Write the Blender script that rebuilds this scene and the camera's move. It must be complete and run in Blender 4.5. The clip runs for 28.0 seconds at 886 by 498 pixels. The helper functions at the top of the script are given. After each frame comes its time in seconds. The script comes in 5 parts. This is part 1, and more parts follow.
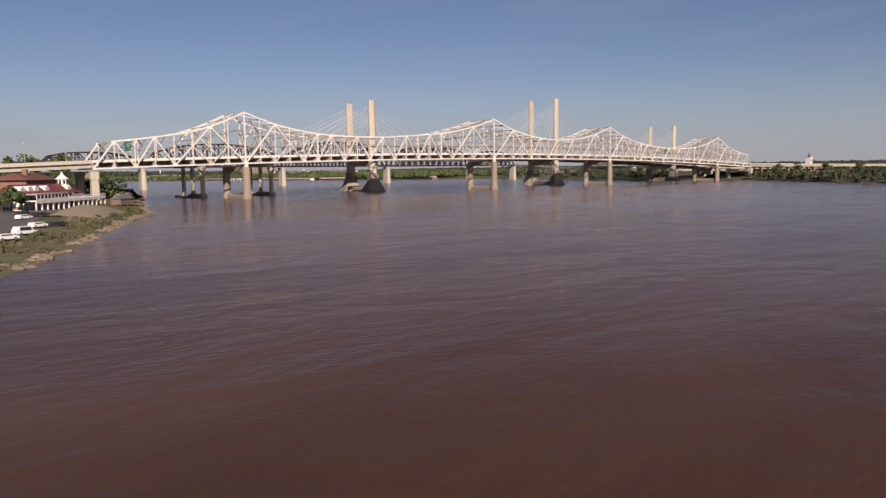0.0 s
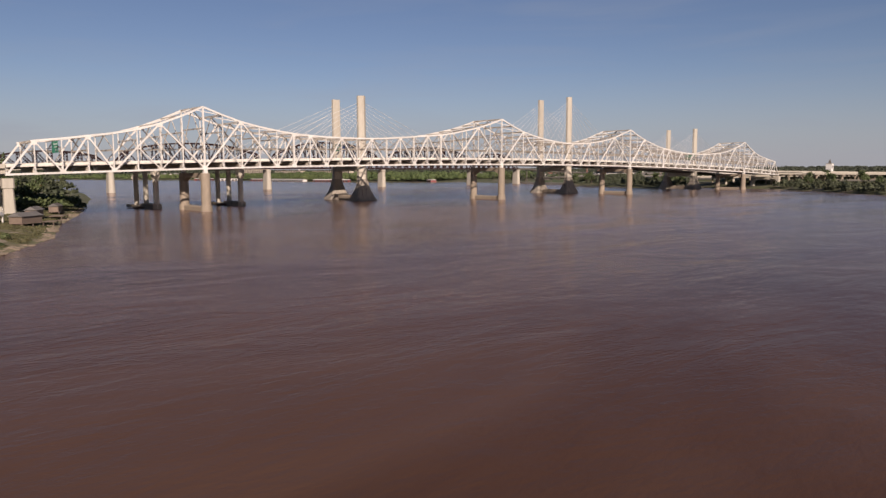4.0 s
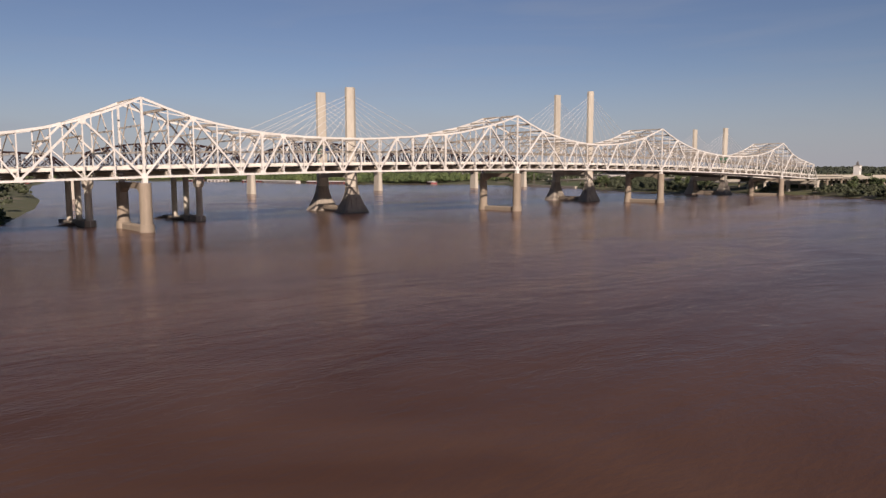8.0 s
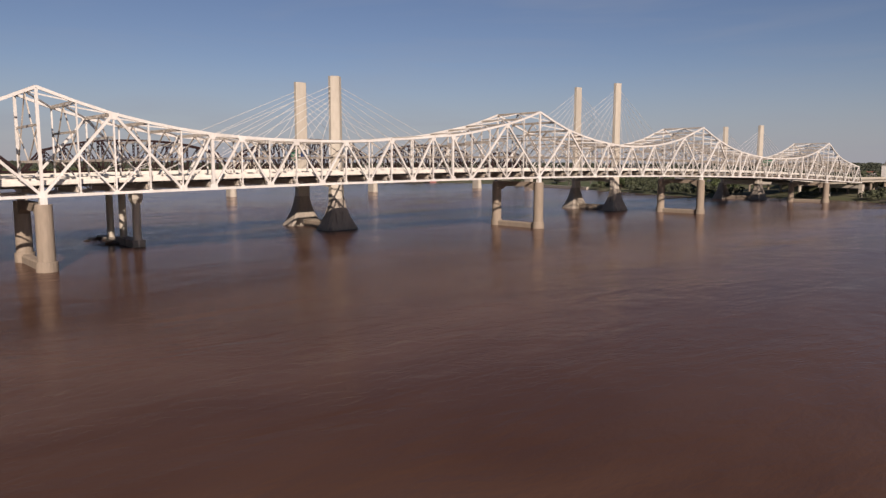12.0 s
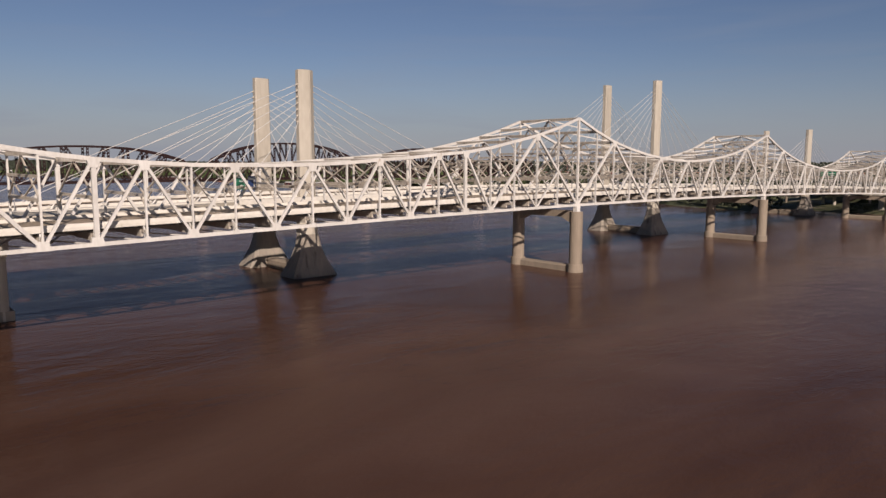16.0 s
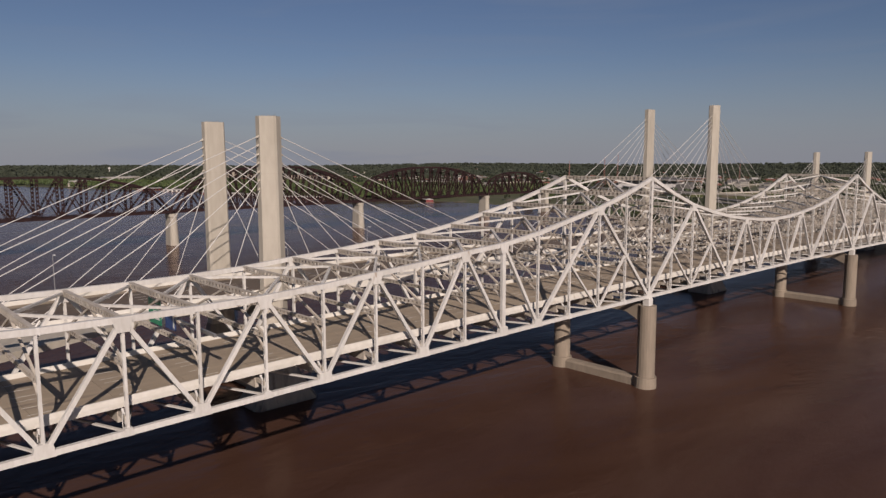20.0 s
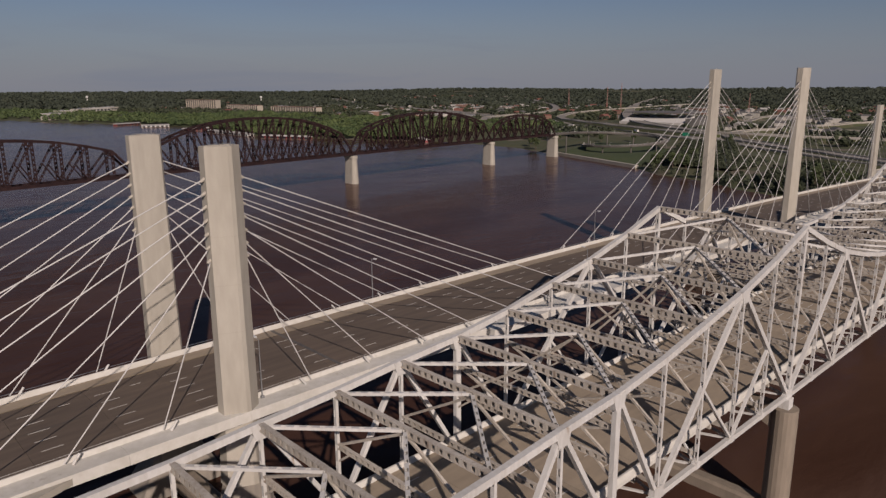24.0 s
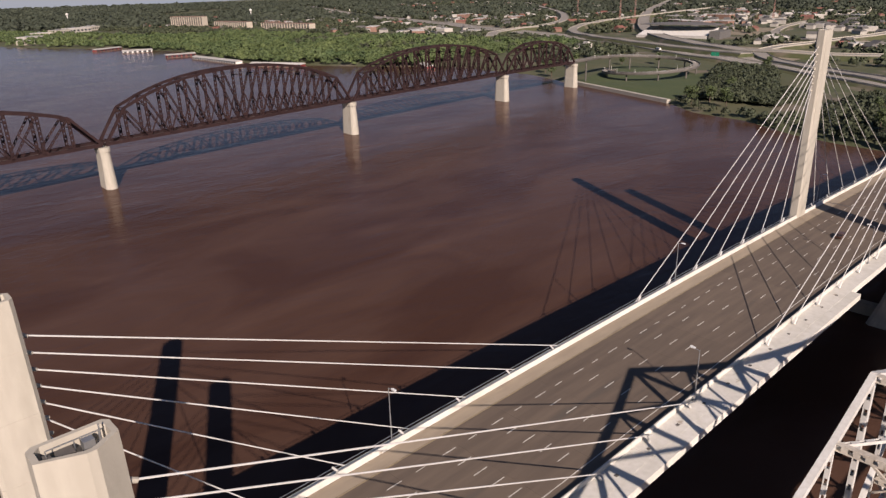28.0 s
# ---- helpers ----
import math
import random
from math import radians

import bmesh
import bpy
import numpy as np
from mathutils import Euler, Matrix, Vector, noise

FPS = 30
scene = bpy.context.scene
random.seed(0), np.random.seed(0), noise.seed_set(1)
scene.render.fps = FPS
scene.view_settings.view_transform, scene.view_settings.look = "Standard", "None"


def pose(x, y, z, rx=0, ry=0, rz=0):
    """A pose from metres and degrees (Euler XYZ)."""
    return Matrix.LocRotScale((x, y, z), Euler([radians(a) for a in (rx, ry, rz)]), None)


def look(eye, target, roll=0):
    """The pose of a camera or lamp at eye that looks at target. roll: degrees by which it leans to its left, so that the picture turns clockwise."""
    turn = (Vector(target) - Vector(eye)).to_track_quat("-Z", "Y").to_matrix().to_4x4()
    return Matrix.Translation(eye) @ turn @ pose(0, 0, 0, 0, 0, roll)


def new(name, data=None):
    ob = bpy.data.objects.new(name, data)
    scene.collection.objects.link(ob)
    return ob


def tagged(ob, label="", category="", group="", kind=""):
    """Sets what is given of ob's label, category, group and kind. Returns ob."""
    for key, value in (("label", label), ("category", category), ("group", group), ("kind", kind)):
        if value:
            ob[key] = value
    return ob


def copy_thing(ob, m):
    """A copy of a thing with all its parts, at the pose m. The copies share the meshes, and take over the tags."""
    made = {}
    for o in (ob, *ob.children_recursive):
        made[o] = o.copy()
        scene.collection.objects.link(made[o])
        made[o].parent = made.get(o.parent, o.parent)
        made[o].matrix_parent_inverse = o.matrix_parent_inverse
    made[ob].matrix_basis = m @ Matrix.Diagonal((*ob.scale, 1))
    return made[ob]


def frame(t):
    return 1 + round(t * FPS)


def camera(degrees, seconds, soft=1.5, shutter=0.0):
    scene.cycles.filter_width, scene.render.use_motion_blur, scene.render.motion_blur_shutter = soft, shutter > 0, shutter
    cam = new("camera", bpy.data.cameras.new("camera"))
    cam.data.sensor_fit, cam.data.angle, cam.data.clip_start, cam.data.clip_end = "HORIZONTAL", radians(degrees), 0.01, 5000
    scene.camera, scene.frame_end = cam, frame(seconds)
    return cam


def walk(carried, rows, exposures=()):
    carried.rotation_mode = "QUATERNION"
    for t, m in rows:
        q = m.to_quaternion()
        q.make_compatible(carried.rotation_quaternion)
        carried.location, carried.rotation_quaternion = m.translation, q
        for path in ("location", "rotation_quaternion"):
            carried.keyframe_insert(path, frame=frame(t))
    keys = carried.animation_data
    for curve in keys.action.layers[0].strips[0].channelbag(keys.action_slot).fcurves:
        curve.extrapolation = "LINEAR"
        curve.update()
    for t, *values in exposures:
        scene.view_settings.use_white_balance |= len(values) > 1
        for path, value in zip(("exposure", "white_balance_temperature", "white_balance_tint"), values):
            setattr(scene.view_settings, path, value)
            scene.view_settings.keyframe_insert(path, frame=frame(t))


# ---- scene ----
LENS = 64.68
PATH = [
    (0, -197.02, -406.30, 14.81, -6.278, 0.843, -41.380),
    (3, -160.25, -364.48, 18.53, -6.260, 0.279, -41.530),
    (5.5, -128.68, -326.76, 21.21, -6.252, 0.141, -41.552),
    (8, -96.94, -287.77, 23.90, -6.307, 0.103, -41.601),
    (11, -59.89, -241.83, 28.68, -6.609, -0.037, -41.771),
    (12.5, -42.76, -219.62, 32.23, -6.909, -0.155, -41.902),
    (15, -7.31, -175.42, 36.51, -6.884, -0.077, -42.303),
    (16, 6.05, -159.47, 40.74, -7.043, -0.195, -42.284),
    (17, 18.87, -143.84, 45.43, -6.968, -0.009, -42.247),
    (18, 30.56, -128.88, 50.79, -7.032, -0.082, -42.293),
    (19, 41.54, -114.09, 56.18, -7.041, 0.052, -42.346),
    (20, 51.74, -99.73, 61.40, -7.089, 0.150, -42.528),
    (21, 61.62, -86.64, 66.18, -7.589, 0.259, -42.459),
    (21.5, 66.19, -80.05, 68.46, -8.386, 0.298, -42.452),
    (23.5, 84.33, -51.16, 79.45, -12.280, 0.275, -43.173),
    (24, 89.39, -44.06, 81.96, -13.284, 0.304, -43.209),
    (24.5, 94.71, -36.98, 84.53, -14.213, 0.443, -43.204),
    (25, 100.09, -30.04, 87.05, -15.177, 0.608, -43.180),
    (25.5, 105.27, -23.14, 89.68, -16.097, 0.792, -43.128),
    (26, 110.36, -16.28, 92.28, -17.008, 1.033, -43.032),
    (26.5, 115.42, -9.51, 95.09, -17.977, 1.264, -42.998),
    (27, 120.39, -2.89, 97.87, -18.866, 1.383, -42.949),
    (27.5, 125.25, 3.48, 100.50, -19.805, 1.527, -42.918),
    (28, 130.04, 9.90, 103.06, -20.693, 1.697, -42.857),
]
SKY, SUN = 0.050, 5.0
EXPO = [(0.0, 0.52, 6650, 20), (11.0, 0.47, 6650, 20), (17.0, 0.17, 6420, 18), (20.0, -0.05, 6330, 18), (25.0, -0.30, 6250, 19), (26.0, -0.07, 6280, 19), (27.0, 0.18, 6300, 19), (28.0, 0.63, 6350, 19)]
HAZE = (4.2, 4.75, 5.55)

CAM_MATS = [(t, pose(x, y, z, 90 + p, 0, w) @ pose(0, 0, 0, 0, 0, -r)) for t, x, y, z, p, r, w in PATH]
cam = camera(LENS, 28.0, soft=1.4)
walk(cam, CAM_MATS, EXPO)

# ---- daylight ----
SUN_AZ, SUN_EL = 63.0, 28.5          # way the light travels over the ground, from the x axis; height of the sun
world = bpy.data.worlds.new("sky")
scene.world = world
world.use_nodes = True
wn = world.node_tree.nodes
sky = wn.new("ShaderNodeTexSky")
sky.sky_type = "NISHITA"
sky.sun_disc = False
sky.sun_elevation = radians(SUN_EL)
sky.sun_rotation = radians(90 - (SUN_AZ + 180))
sky.air_density, sky.dust_density, sky.ozone_density = 1.0, 0.05, 3.5
wn["Background"].inputs["Strength"].default_value = SKY
wl = world.node_tree.links
# pale haze near the horizon all round, and thin high cloud
wco = wn.new("ShaderNodeTexCoord")
wse = wn.new("ShaderNodeSeparateXYZ")
wl.new(wco.outputs["Generated"], wse.inputs[0])
whz = wn.new("ShaderNodeMapRange")
whz.interpolation_type = "SMOOTHSTEP"
whz.inputs["From Min"].default_value, whz.inputs["From Max"].default_value = -0.02, 0.15
whz.inputs["To Min"].default_value, whz.inputs["To Max"].default_value = 0.84, 0.0
wl.new(wse.outputs["Z"], whz.inputs["Value"])
wmp = wn.new("ShaderNodeMapping")
wmp.inputs["Scale"].default_value = (1.0, 1.0, 9.0)
wl.new(wco.outputs["Generated"], wmp.inputs["Vector"])
wno = wn.new("ShaderNodeTexNoise")
wno.inputs["Scale"].default_value, wno.inputs["Detail"].default_value, wno.inputs["Distortion"].default_value = 3.2, 7, 0.8
wl.new(wmp.outputs[0], wno.inputs["Vector"])
wcl = wn.new("ShaderNodeMapRange")
wcl.inputs["From Min"].default_value, wcl.inputs["From Max"].default_value = 0.50, 0.78
wcl.inputs["To Min"].default_value, wcl.inputs["To Max"].default_value = 0.0, 0.20
wl.new(wno.outputs["Fac"], wcl.inputs["Value"])
wad = wn.new("ShaderNodeMath")
wad.operation, wad.use_clamp = "ADD", True
wl.new(whz.outputs[0], wad.inputs[0])
wl.new(wcl.outputs[0], wad.inputs[1])
wmx = wn.new("ShaderNodeMix")
wmx.data_type = "RGBA"
wmx.inputs["B"].default_value = (*HAZE, 1)
wl.new(wad.outputs[0], wmx.inputs["Factor"])
wti = wn.new("ShaderNodeMix")
wti.data_type, wti.blend_type = "RGBA", "MULTIPLY"
wti.inputs["Factor"].default_value = 1.0
wti.inputs["B"].default_value = (0.80, 0.76, 0.80, 1)
wl.new(sky.outputs[0], wti.inputs["A"])
wl.new(wti.outputs["Result"], wmx.inputs["A"])
wl.new(wmx.outputs["Result"], wn["Background"].inputs["Color"])
sun = new("sun", bpy.data.lights.new("sun", "SUN"))
sun.data.energy, sun.data.angle, sun.data.color = SUN, radians(0.53), (1.0, 0.88, 0.74)
_h = math.cos(radians(SUN_EL))
sun.matrix_world = look((0, 0, 300), (_h * math.cos(radians(SUN_AZ)), _h * math.sin(radians(SUN_AZ)), 300 - math.sin(radians(SUN_EL))))


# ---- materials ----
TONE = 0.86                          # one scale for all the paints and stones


def material(name, c1, c2, rough=0.7, metal=0.0, big=0.1, small=1.5, bump=0.15, bump_scale=3.0, vary=0.0, speck=None, streak=0.0, island=False, along=1.0):
    """A surface of two tones mixed by noise at two sizes (in cycles a metre), with fine relief, spread from piece to piece by vary."""
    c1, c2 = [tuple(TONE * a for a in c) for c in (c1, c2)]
    m = bpy.data.materials.new(name)
    m.use_nodes = True
    nt, ln = m.node_tree.nodes, m.node_tree.links
    b = nt["Principled BSDF"]
    geo = nt.new("ShaderNodeNewGeometry")
    mp = nt.new("ShaderNodeMapping")
    mp.inputs["Scale"].default_value = (along, 1, 0.25 if streak else 1)
    ln.new(geo.outputs["Position"], mp.inputs["Vector"])
    n1 = nt.new("ShaderNodeTexNoise")
    n1.inputs["Scale"].default_value, n1.inputs["Detail"].default_value = big, 5
    n2 = nt.new("ShaderNodeTexNoise")
    n2.inputs["Scale"].default_value, n2.inputs["Detail"].default_value = small, 6
    for n in (n1, n2):
        ln.new(mp.outputs[0], n.inputs["Vector"])
    add = nt.new("ShaderNodeMath")
    add.operation = "ADD"
    ln.new(n1.outputs["Fac"], add.inputs[0])
    ln.new(n2.outputs["Fac"], add.inputs[1])
    ramp = nt.new("ShaderNodeMapRange")
    ramp.inputs["From Min"].default_value, ramp.inputs["From Max"].default_value = 0.72, 1.28
    ln.new(add.outputs[0], ramp.inputs["Value"])
    mix = nt.new("ShaderNodeMix")
    mix.data_type = "RGBA"
    mix.inputs["A"].default_value, mix.inputs["B"].default_value = (*c1, 1), (*c2, 1)
    ln.new(ramp.outputs[0], mix.inputs["Factor"])
    out = mix.outputs["Result"]
    if speck:
        n3 = nt.new("ShaderNodeTexNoise")
        n3.inputs["Scale"].default_value, n3.inputs["Detail"].default_value = speck[1], 8
        ln.new(mp.outputs[0], n3.inputs["Vector"])
        r3 = nt.new("ShaderNodeMapRange")
        r3.inputs["From Min"].default_value, r3.inputs["From Max"].default_value = speck[2], speck[2] + 0.08
        ln.new(n3.outputs["Fac"], r3.inputs["Value"])
        mx = nt.new("ShaderNodeMix")
        mx.data_type = "RGBA"
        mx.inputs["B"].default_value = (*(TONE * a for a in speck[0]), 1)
        ln.new(r3.outputs[0], mx.inputs["Factor"])
        ln.new(out, mx.inputs["A"])
        out = mx.outputs["Result"]
    if vary:
        if island:
            rnd = geo.outputs["Random Per Island"]
        else:
            oi = nt.new("ShaderNodeObjectInfo")
            rnd = oi.outputs["Random"]
        mr = nt.new("ShaderNodeMapRange")
        mr.inputs["To Min"].default_value, mr.inputs["To Max"].default_value = 1 - vary, 1 + vary
        ln.new(rnd, mr.inputs["Value"])
        hs = nt.new("ShaderNodeHueSaturation")
        ln.new(mr.outputs[0], hs.inputs["Value"])
        ln.new(out, hs.inputs["Color"])
        out = hs.outputs[0]
    ln.new(out, b.inputs["Base Color"])
    b.inputs["Roughness"].default_value, b.inputs["Metallic"].default_value = rough, metal
    if bump:
        nb = nt.new("ShaderNodeTexNoise")
        nb.inputs["Scale"].default_value, nb.inputs["Detail"].default_value = bump_scale, 6
        ln.new(geo.outputs["Position"], nb.inputs["Vector"])
        bp = nt.new("ShaderNodeBump")
        bp.inputs["Strength"].default_value, bp.inputs["Distance"].default_value = bump, 0.1
        ln.new(nb.outputs["Fac"], bp.inputs["Height"])
        ln.new(bp.outputs[0], b.inputs["Normal"])
    return m


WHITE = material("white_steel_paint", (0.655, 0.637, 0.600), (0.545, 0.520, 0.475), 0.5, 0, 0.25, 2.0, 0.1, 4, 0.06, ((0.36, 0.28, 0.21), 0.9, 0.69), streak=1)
# weathered white paint, lowered further to deepen shade inside the trusses
LACED = material("weathered_shaded_white_steel", (0.560, 0.510, 0.435), (0.375, 0.325, 0.265), 0.6, 0, 0.3, 2.5, 0.15, 4, 0.1, ((0.26, 0.20, 0.15), 1.1, 0.64), streak=1)
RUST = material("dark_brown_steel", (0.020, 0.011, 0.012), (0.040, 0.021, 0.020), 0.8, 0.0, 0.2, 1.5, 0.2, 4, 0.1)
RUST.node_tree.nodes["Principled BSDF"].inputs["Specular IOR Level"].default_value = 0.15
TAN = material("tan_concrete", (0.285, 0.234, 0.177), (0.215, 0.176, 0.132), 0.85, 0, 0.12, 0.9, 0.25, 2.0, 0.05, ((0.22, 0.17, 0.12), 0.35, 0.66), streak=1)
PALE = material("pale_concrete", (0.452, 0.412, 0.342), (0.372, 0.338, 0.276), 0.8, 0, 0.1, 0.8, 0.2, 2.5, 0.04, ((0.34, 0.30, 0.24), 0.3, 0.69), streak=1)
# dark tone that carries the shade under the decks and ramp
DARKC = material("dark_shade_concrete", (0.141, 0.123, 0.106), (0.088, 0.079, 0.070), 0.7, 0, 0.15, 0.8, 0.25, 2.0, 0.05)
# stained concrete, its whole tone lowered to deepen the feet's shade
FOOTC = material("stained_shaded_foot_concrete", (0.300, 0.262, 0.212), (0.205, 0.180, 0.150), 0.8, 0, 0.15, 0.8, 0.25, 2.0, 0.05, ((0.13, 0.11, 0.09), 0.3, 0.60), streak=1)
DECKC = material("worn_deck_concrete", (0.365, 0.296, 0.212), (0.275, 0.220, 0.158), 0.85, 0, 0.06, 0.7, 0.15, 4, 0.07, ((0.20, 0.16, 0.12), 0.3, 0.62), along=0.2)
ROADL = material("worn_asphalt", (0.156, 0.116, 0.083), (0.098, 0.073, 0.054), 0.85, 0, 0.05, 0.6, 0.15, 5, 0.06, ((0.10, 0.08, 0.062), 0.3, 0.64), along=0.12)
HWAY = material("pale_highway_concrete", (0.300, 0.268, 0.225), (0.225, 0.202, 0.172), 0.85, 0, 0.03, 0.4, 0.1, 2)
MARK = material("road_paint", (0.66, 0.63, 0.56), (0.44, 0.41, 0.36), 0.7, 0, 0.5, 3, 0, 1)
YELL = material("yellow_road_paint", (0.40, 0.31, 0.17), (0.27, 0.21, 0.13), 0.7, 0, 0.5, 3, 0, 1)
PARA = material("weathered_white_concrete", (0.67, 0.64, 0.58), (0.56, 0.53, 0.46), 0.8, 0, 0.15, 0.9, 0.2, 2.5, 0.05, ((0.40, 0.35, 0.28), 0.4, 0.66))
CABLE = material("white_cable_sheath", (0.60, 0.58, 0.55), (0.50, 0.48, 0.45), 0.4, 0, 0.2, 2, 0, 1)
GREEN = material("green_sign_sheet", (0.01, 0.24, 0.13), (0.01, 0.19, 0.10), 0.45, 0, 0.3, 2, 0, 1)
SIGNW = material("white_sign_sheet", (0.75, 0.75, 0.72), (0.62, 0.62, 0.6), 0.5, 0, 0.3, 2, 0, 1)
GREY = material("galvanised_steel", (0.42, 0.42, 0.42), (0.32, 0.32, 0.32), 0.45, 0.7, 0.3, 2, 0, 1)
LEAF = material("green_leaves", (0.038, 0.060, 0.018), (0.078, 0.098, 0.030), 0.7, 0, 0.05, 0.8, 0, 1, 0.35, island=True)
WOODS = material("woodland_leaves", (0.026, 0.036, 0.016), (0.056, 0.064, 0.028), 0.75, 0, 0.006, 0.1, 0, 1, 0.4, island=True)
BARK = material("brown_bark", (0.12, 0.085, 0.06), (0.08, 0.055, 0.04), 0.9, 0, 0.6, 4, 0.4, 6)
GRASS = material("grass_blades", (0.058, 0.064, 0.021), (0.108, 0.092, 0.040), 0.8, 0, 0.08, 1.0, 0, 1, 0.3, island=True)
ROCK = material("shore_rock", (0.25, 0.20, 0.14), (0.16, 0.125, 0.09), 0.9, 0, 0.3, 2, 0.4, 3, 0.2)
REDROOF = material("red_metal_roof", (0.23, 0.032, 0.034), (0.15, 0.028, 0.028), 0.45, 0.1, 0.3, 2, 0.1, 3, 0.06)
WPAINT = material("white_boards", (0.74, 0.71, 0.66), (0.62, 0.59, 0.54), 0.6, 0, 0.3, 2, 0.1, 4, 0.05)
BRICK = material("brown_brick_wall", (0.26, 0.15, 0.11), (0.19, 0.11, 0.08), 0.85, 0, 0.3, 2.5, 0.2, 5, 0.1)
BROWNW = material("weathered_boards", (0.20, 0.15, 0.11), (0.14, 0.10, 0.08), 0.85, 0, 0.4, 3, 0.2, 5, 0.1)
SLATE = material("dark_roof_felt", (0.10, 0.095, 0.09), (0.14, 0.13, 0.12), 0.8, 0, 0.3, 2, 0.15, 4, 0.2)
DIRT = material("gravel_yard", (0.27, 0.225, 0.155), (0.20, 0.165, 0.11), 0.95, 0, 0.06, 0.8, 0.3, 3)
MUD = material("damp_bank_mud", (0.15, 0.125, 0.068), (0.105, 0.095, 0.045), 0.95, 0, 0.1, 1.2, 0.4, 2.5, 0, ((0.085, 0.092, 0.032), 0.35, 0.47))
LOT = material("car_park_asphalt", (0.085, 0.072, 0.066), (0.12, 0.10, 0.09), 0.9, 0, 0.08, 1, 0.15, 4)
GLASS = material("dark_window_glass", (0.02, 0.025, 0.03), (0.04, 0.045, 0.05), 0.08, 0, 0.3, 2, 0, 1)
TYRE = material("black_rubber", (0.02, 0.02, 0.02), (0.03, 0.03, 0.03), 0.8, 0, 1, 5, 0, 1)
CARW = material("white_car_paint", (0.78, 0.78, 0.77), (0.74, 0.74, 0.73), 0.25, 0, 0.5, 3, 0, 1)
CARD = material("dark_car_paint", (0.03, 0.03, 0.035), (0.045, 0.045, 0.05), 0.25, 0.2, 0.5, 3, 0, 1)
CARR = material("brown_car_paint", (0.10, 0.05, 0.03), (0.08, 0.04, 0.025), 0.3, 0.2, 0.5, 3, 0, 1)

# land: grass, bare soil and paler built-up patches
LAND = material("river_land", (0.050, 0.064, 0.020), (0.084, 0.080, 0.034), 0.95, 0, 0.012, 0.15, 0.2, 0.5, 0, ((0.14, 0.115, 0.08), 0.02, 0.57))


def water_material():
    m = bpy.data.materials.new("muddy_river_water")
    m.use_nodes = True
    nt, ln = m.node_tree.nodes, m.node_tree.links
    b = nt["Principled BSDF"]
    geo = nt.new("ShaderNodeNewGeometry")
    mp = nt.new("ShaderNodeMapping")
    mp.inputs["Rotation"].default_value = (0, 0, radians(38))
    mp.inputs["Scale"].default_value = (1.0, 2.2, 1.0)
    ln.new(geo.outputs["Position"], mp.inputs["Vector"])

    def noise_at(scale, detail, dist=0.0):
        n = nt.new("ShaderNodeTexNoise")
        n.inputs["Scale"].default_value, n.inputs["Detail"].default_value, n.inputs["Distortion"].default_value = scale, detail, dist
        ln.new(mp.outputs[0], n.inputs["Vector"])
        return n.outputs["Fac"]
    mud = nt.new("ShaderNodeMix")
    mud.data_type = "RGBA"
    mud.inputs["A"].default_value, mud.inputs["B"].default_value = (0.051, 0.0250, 0.0165, 1), (0.080, 0.0442, 0.0308, 1)
    mr = nt.new("ShaderNodeMapRange")
    mr.inputs["From Min"].default_value, mr.inputs["From Max"].default_value = 0.36, 0.70
    ln.new(noise_at(0.012, 7, 0.9), mr.inputs["Value"])
    ln.new(mr.outputs[0], mud.inputs["Factor"])
    ln.new(mud.outputs["Result"], b.inputs["Base Color"])
    b.inputs["Specular IOR Level"].default_value = 0.0
    b.inputs["Roughness"].default_value = 0.9
    gl = nt.new("ShaderNodeBsdfGlossy")
    gl.inputs["Color"].default_value = (1.0, 0.92, 0.91, 1)      # warm tint put on the reflected sky
    fr = nt.new("ShaderNodeFresnel")
    fr.inputs["IOR"].default_value = 1.13
    fm = nt.new("ShaderNodeMath")
    fm.operation = "MULTIPLY"
    fm.inputs[1].default_value = 0.87
    ln.new(fr.outputs[0], fm.inputs[0])
    ms = nt.new("ShaderNodeMixShader")
    ln.new(fm.outputs[0], ms.inputs["Fac"])
    ln.new(b.outputs[0], ms.inputs[1])
    ln.new(gl.outputs[0], ms.inputs[2])
    ln.new(ms.outputs[0], nt["Material Output"].inputs["Surface"])
    rr = nt.new("ShaderNodeMapRange")
    rr.inputs["From Min"].default_value, rr.inputs["From Max"].default_value = 0.35, 0.65
    rr.inputs["To Min"].default_value, rr.inputs["To Max"].default_value = 0.10, 0.26
    ln.new(noise_at(0.014, 5, 1.0), rr.inputs["Value"])
    ln.new(rr.outputs[0], gl.inputs["Roughness"])
    h1 = nt.new("ShaderNodeMath")
    h1.operation = "MULTIPLY_ADD"
    ln.new(noise_at(0.16, 5, 0.4), h1.inputs[0])
    h1.inputs[1].default_value = 3.0
    ln.new(noise_at(0.9, 4), h1.inputs[2])
    h2 = nt.new("ShaderNodeMath")
    h2.operation = "MULTIPLY_ADD"
    ln.new(noise_at(0.03, 4, 0.8), h2.inputs[0])
    h2.inputs[1].default_value = 10.0
    ln.new(h1.outputs[0], h2.inputs[2])
    bp = nt.new("ShaderNodeBump")
    bp.inputs["Strength"].default_value, bp.inputs["Distance"].default_value = 0.14, 0.35
    ln.new(h2.outputs[0], bp.inputs["Height"])
    for node in (b, gl, fr):
        ln.new(bp.outputs[0], node.inputs["Normal"])
    return m


WATER = water_material()


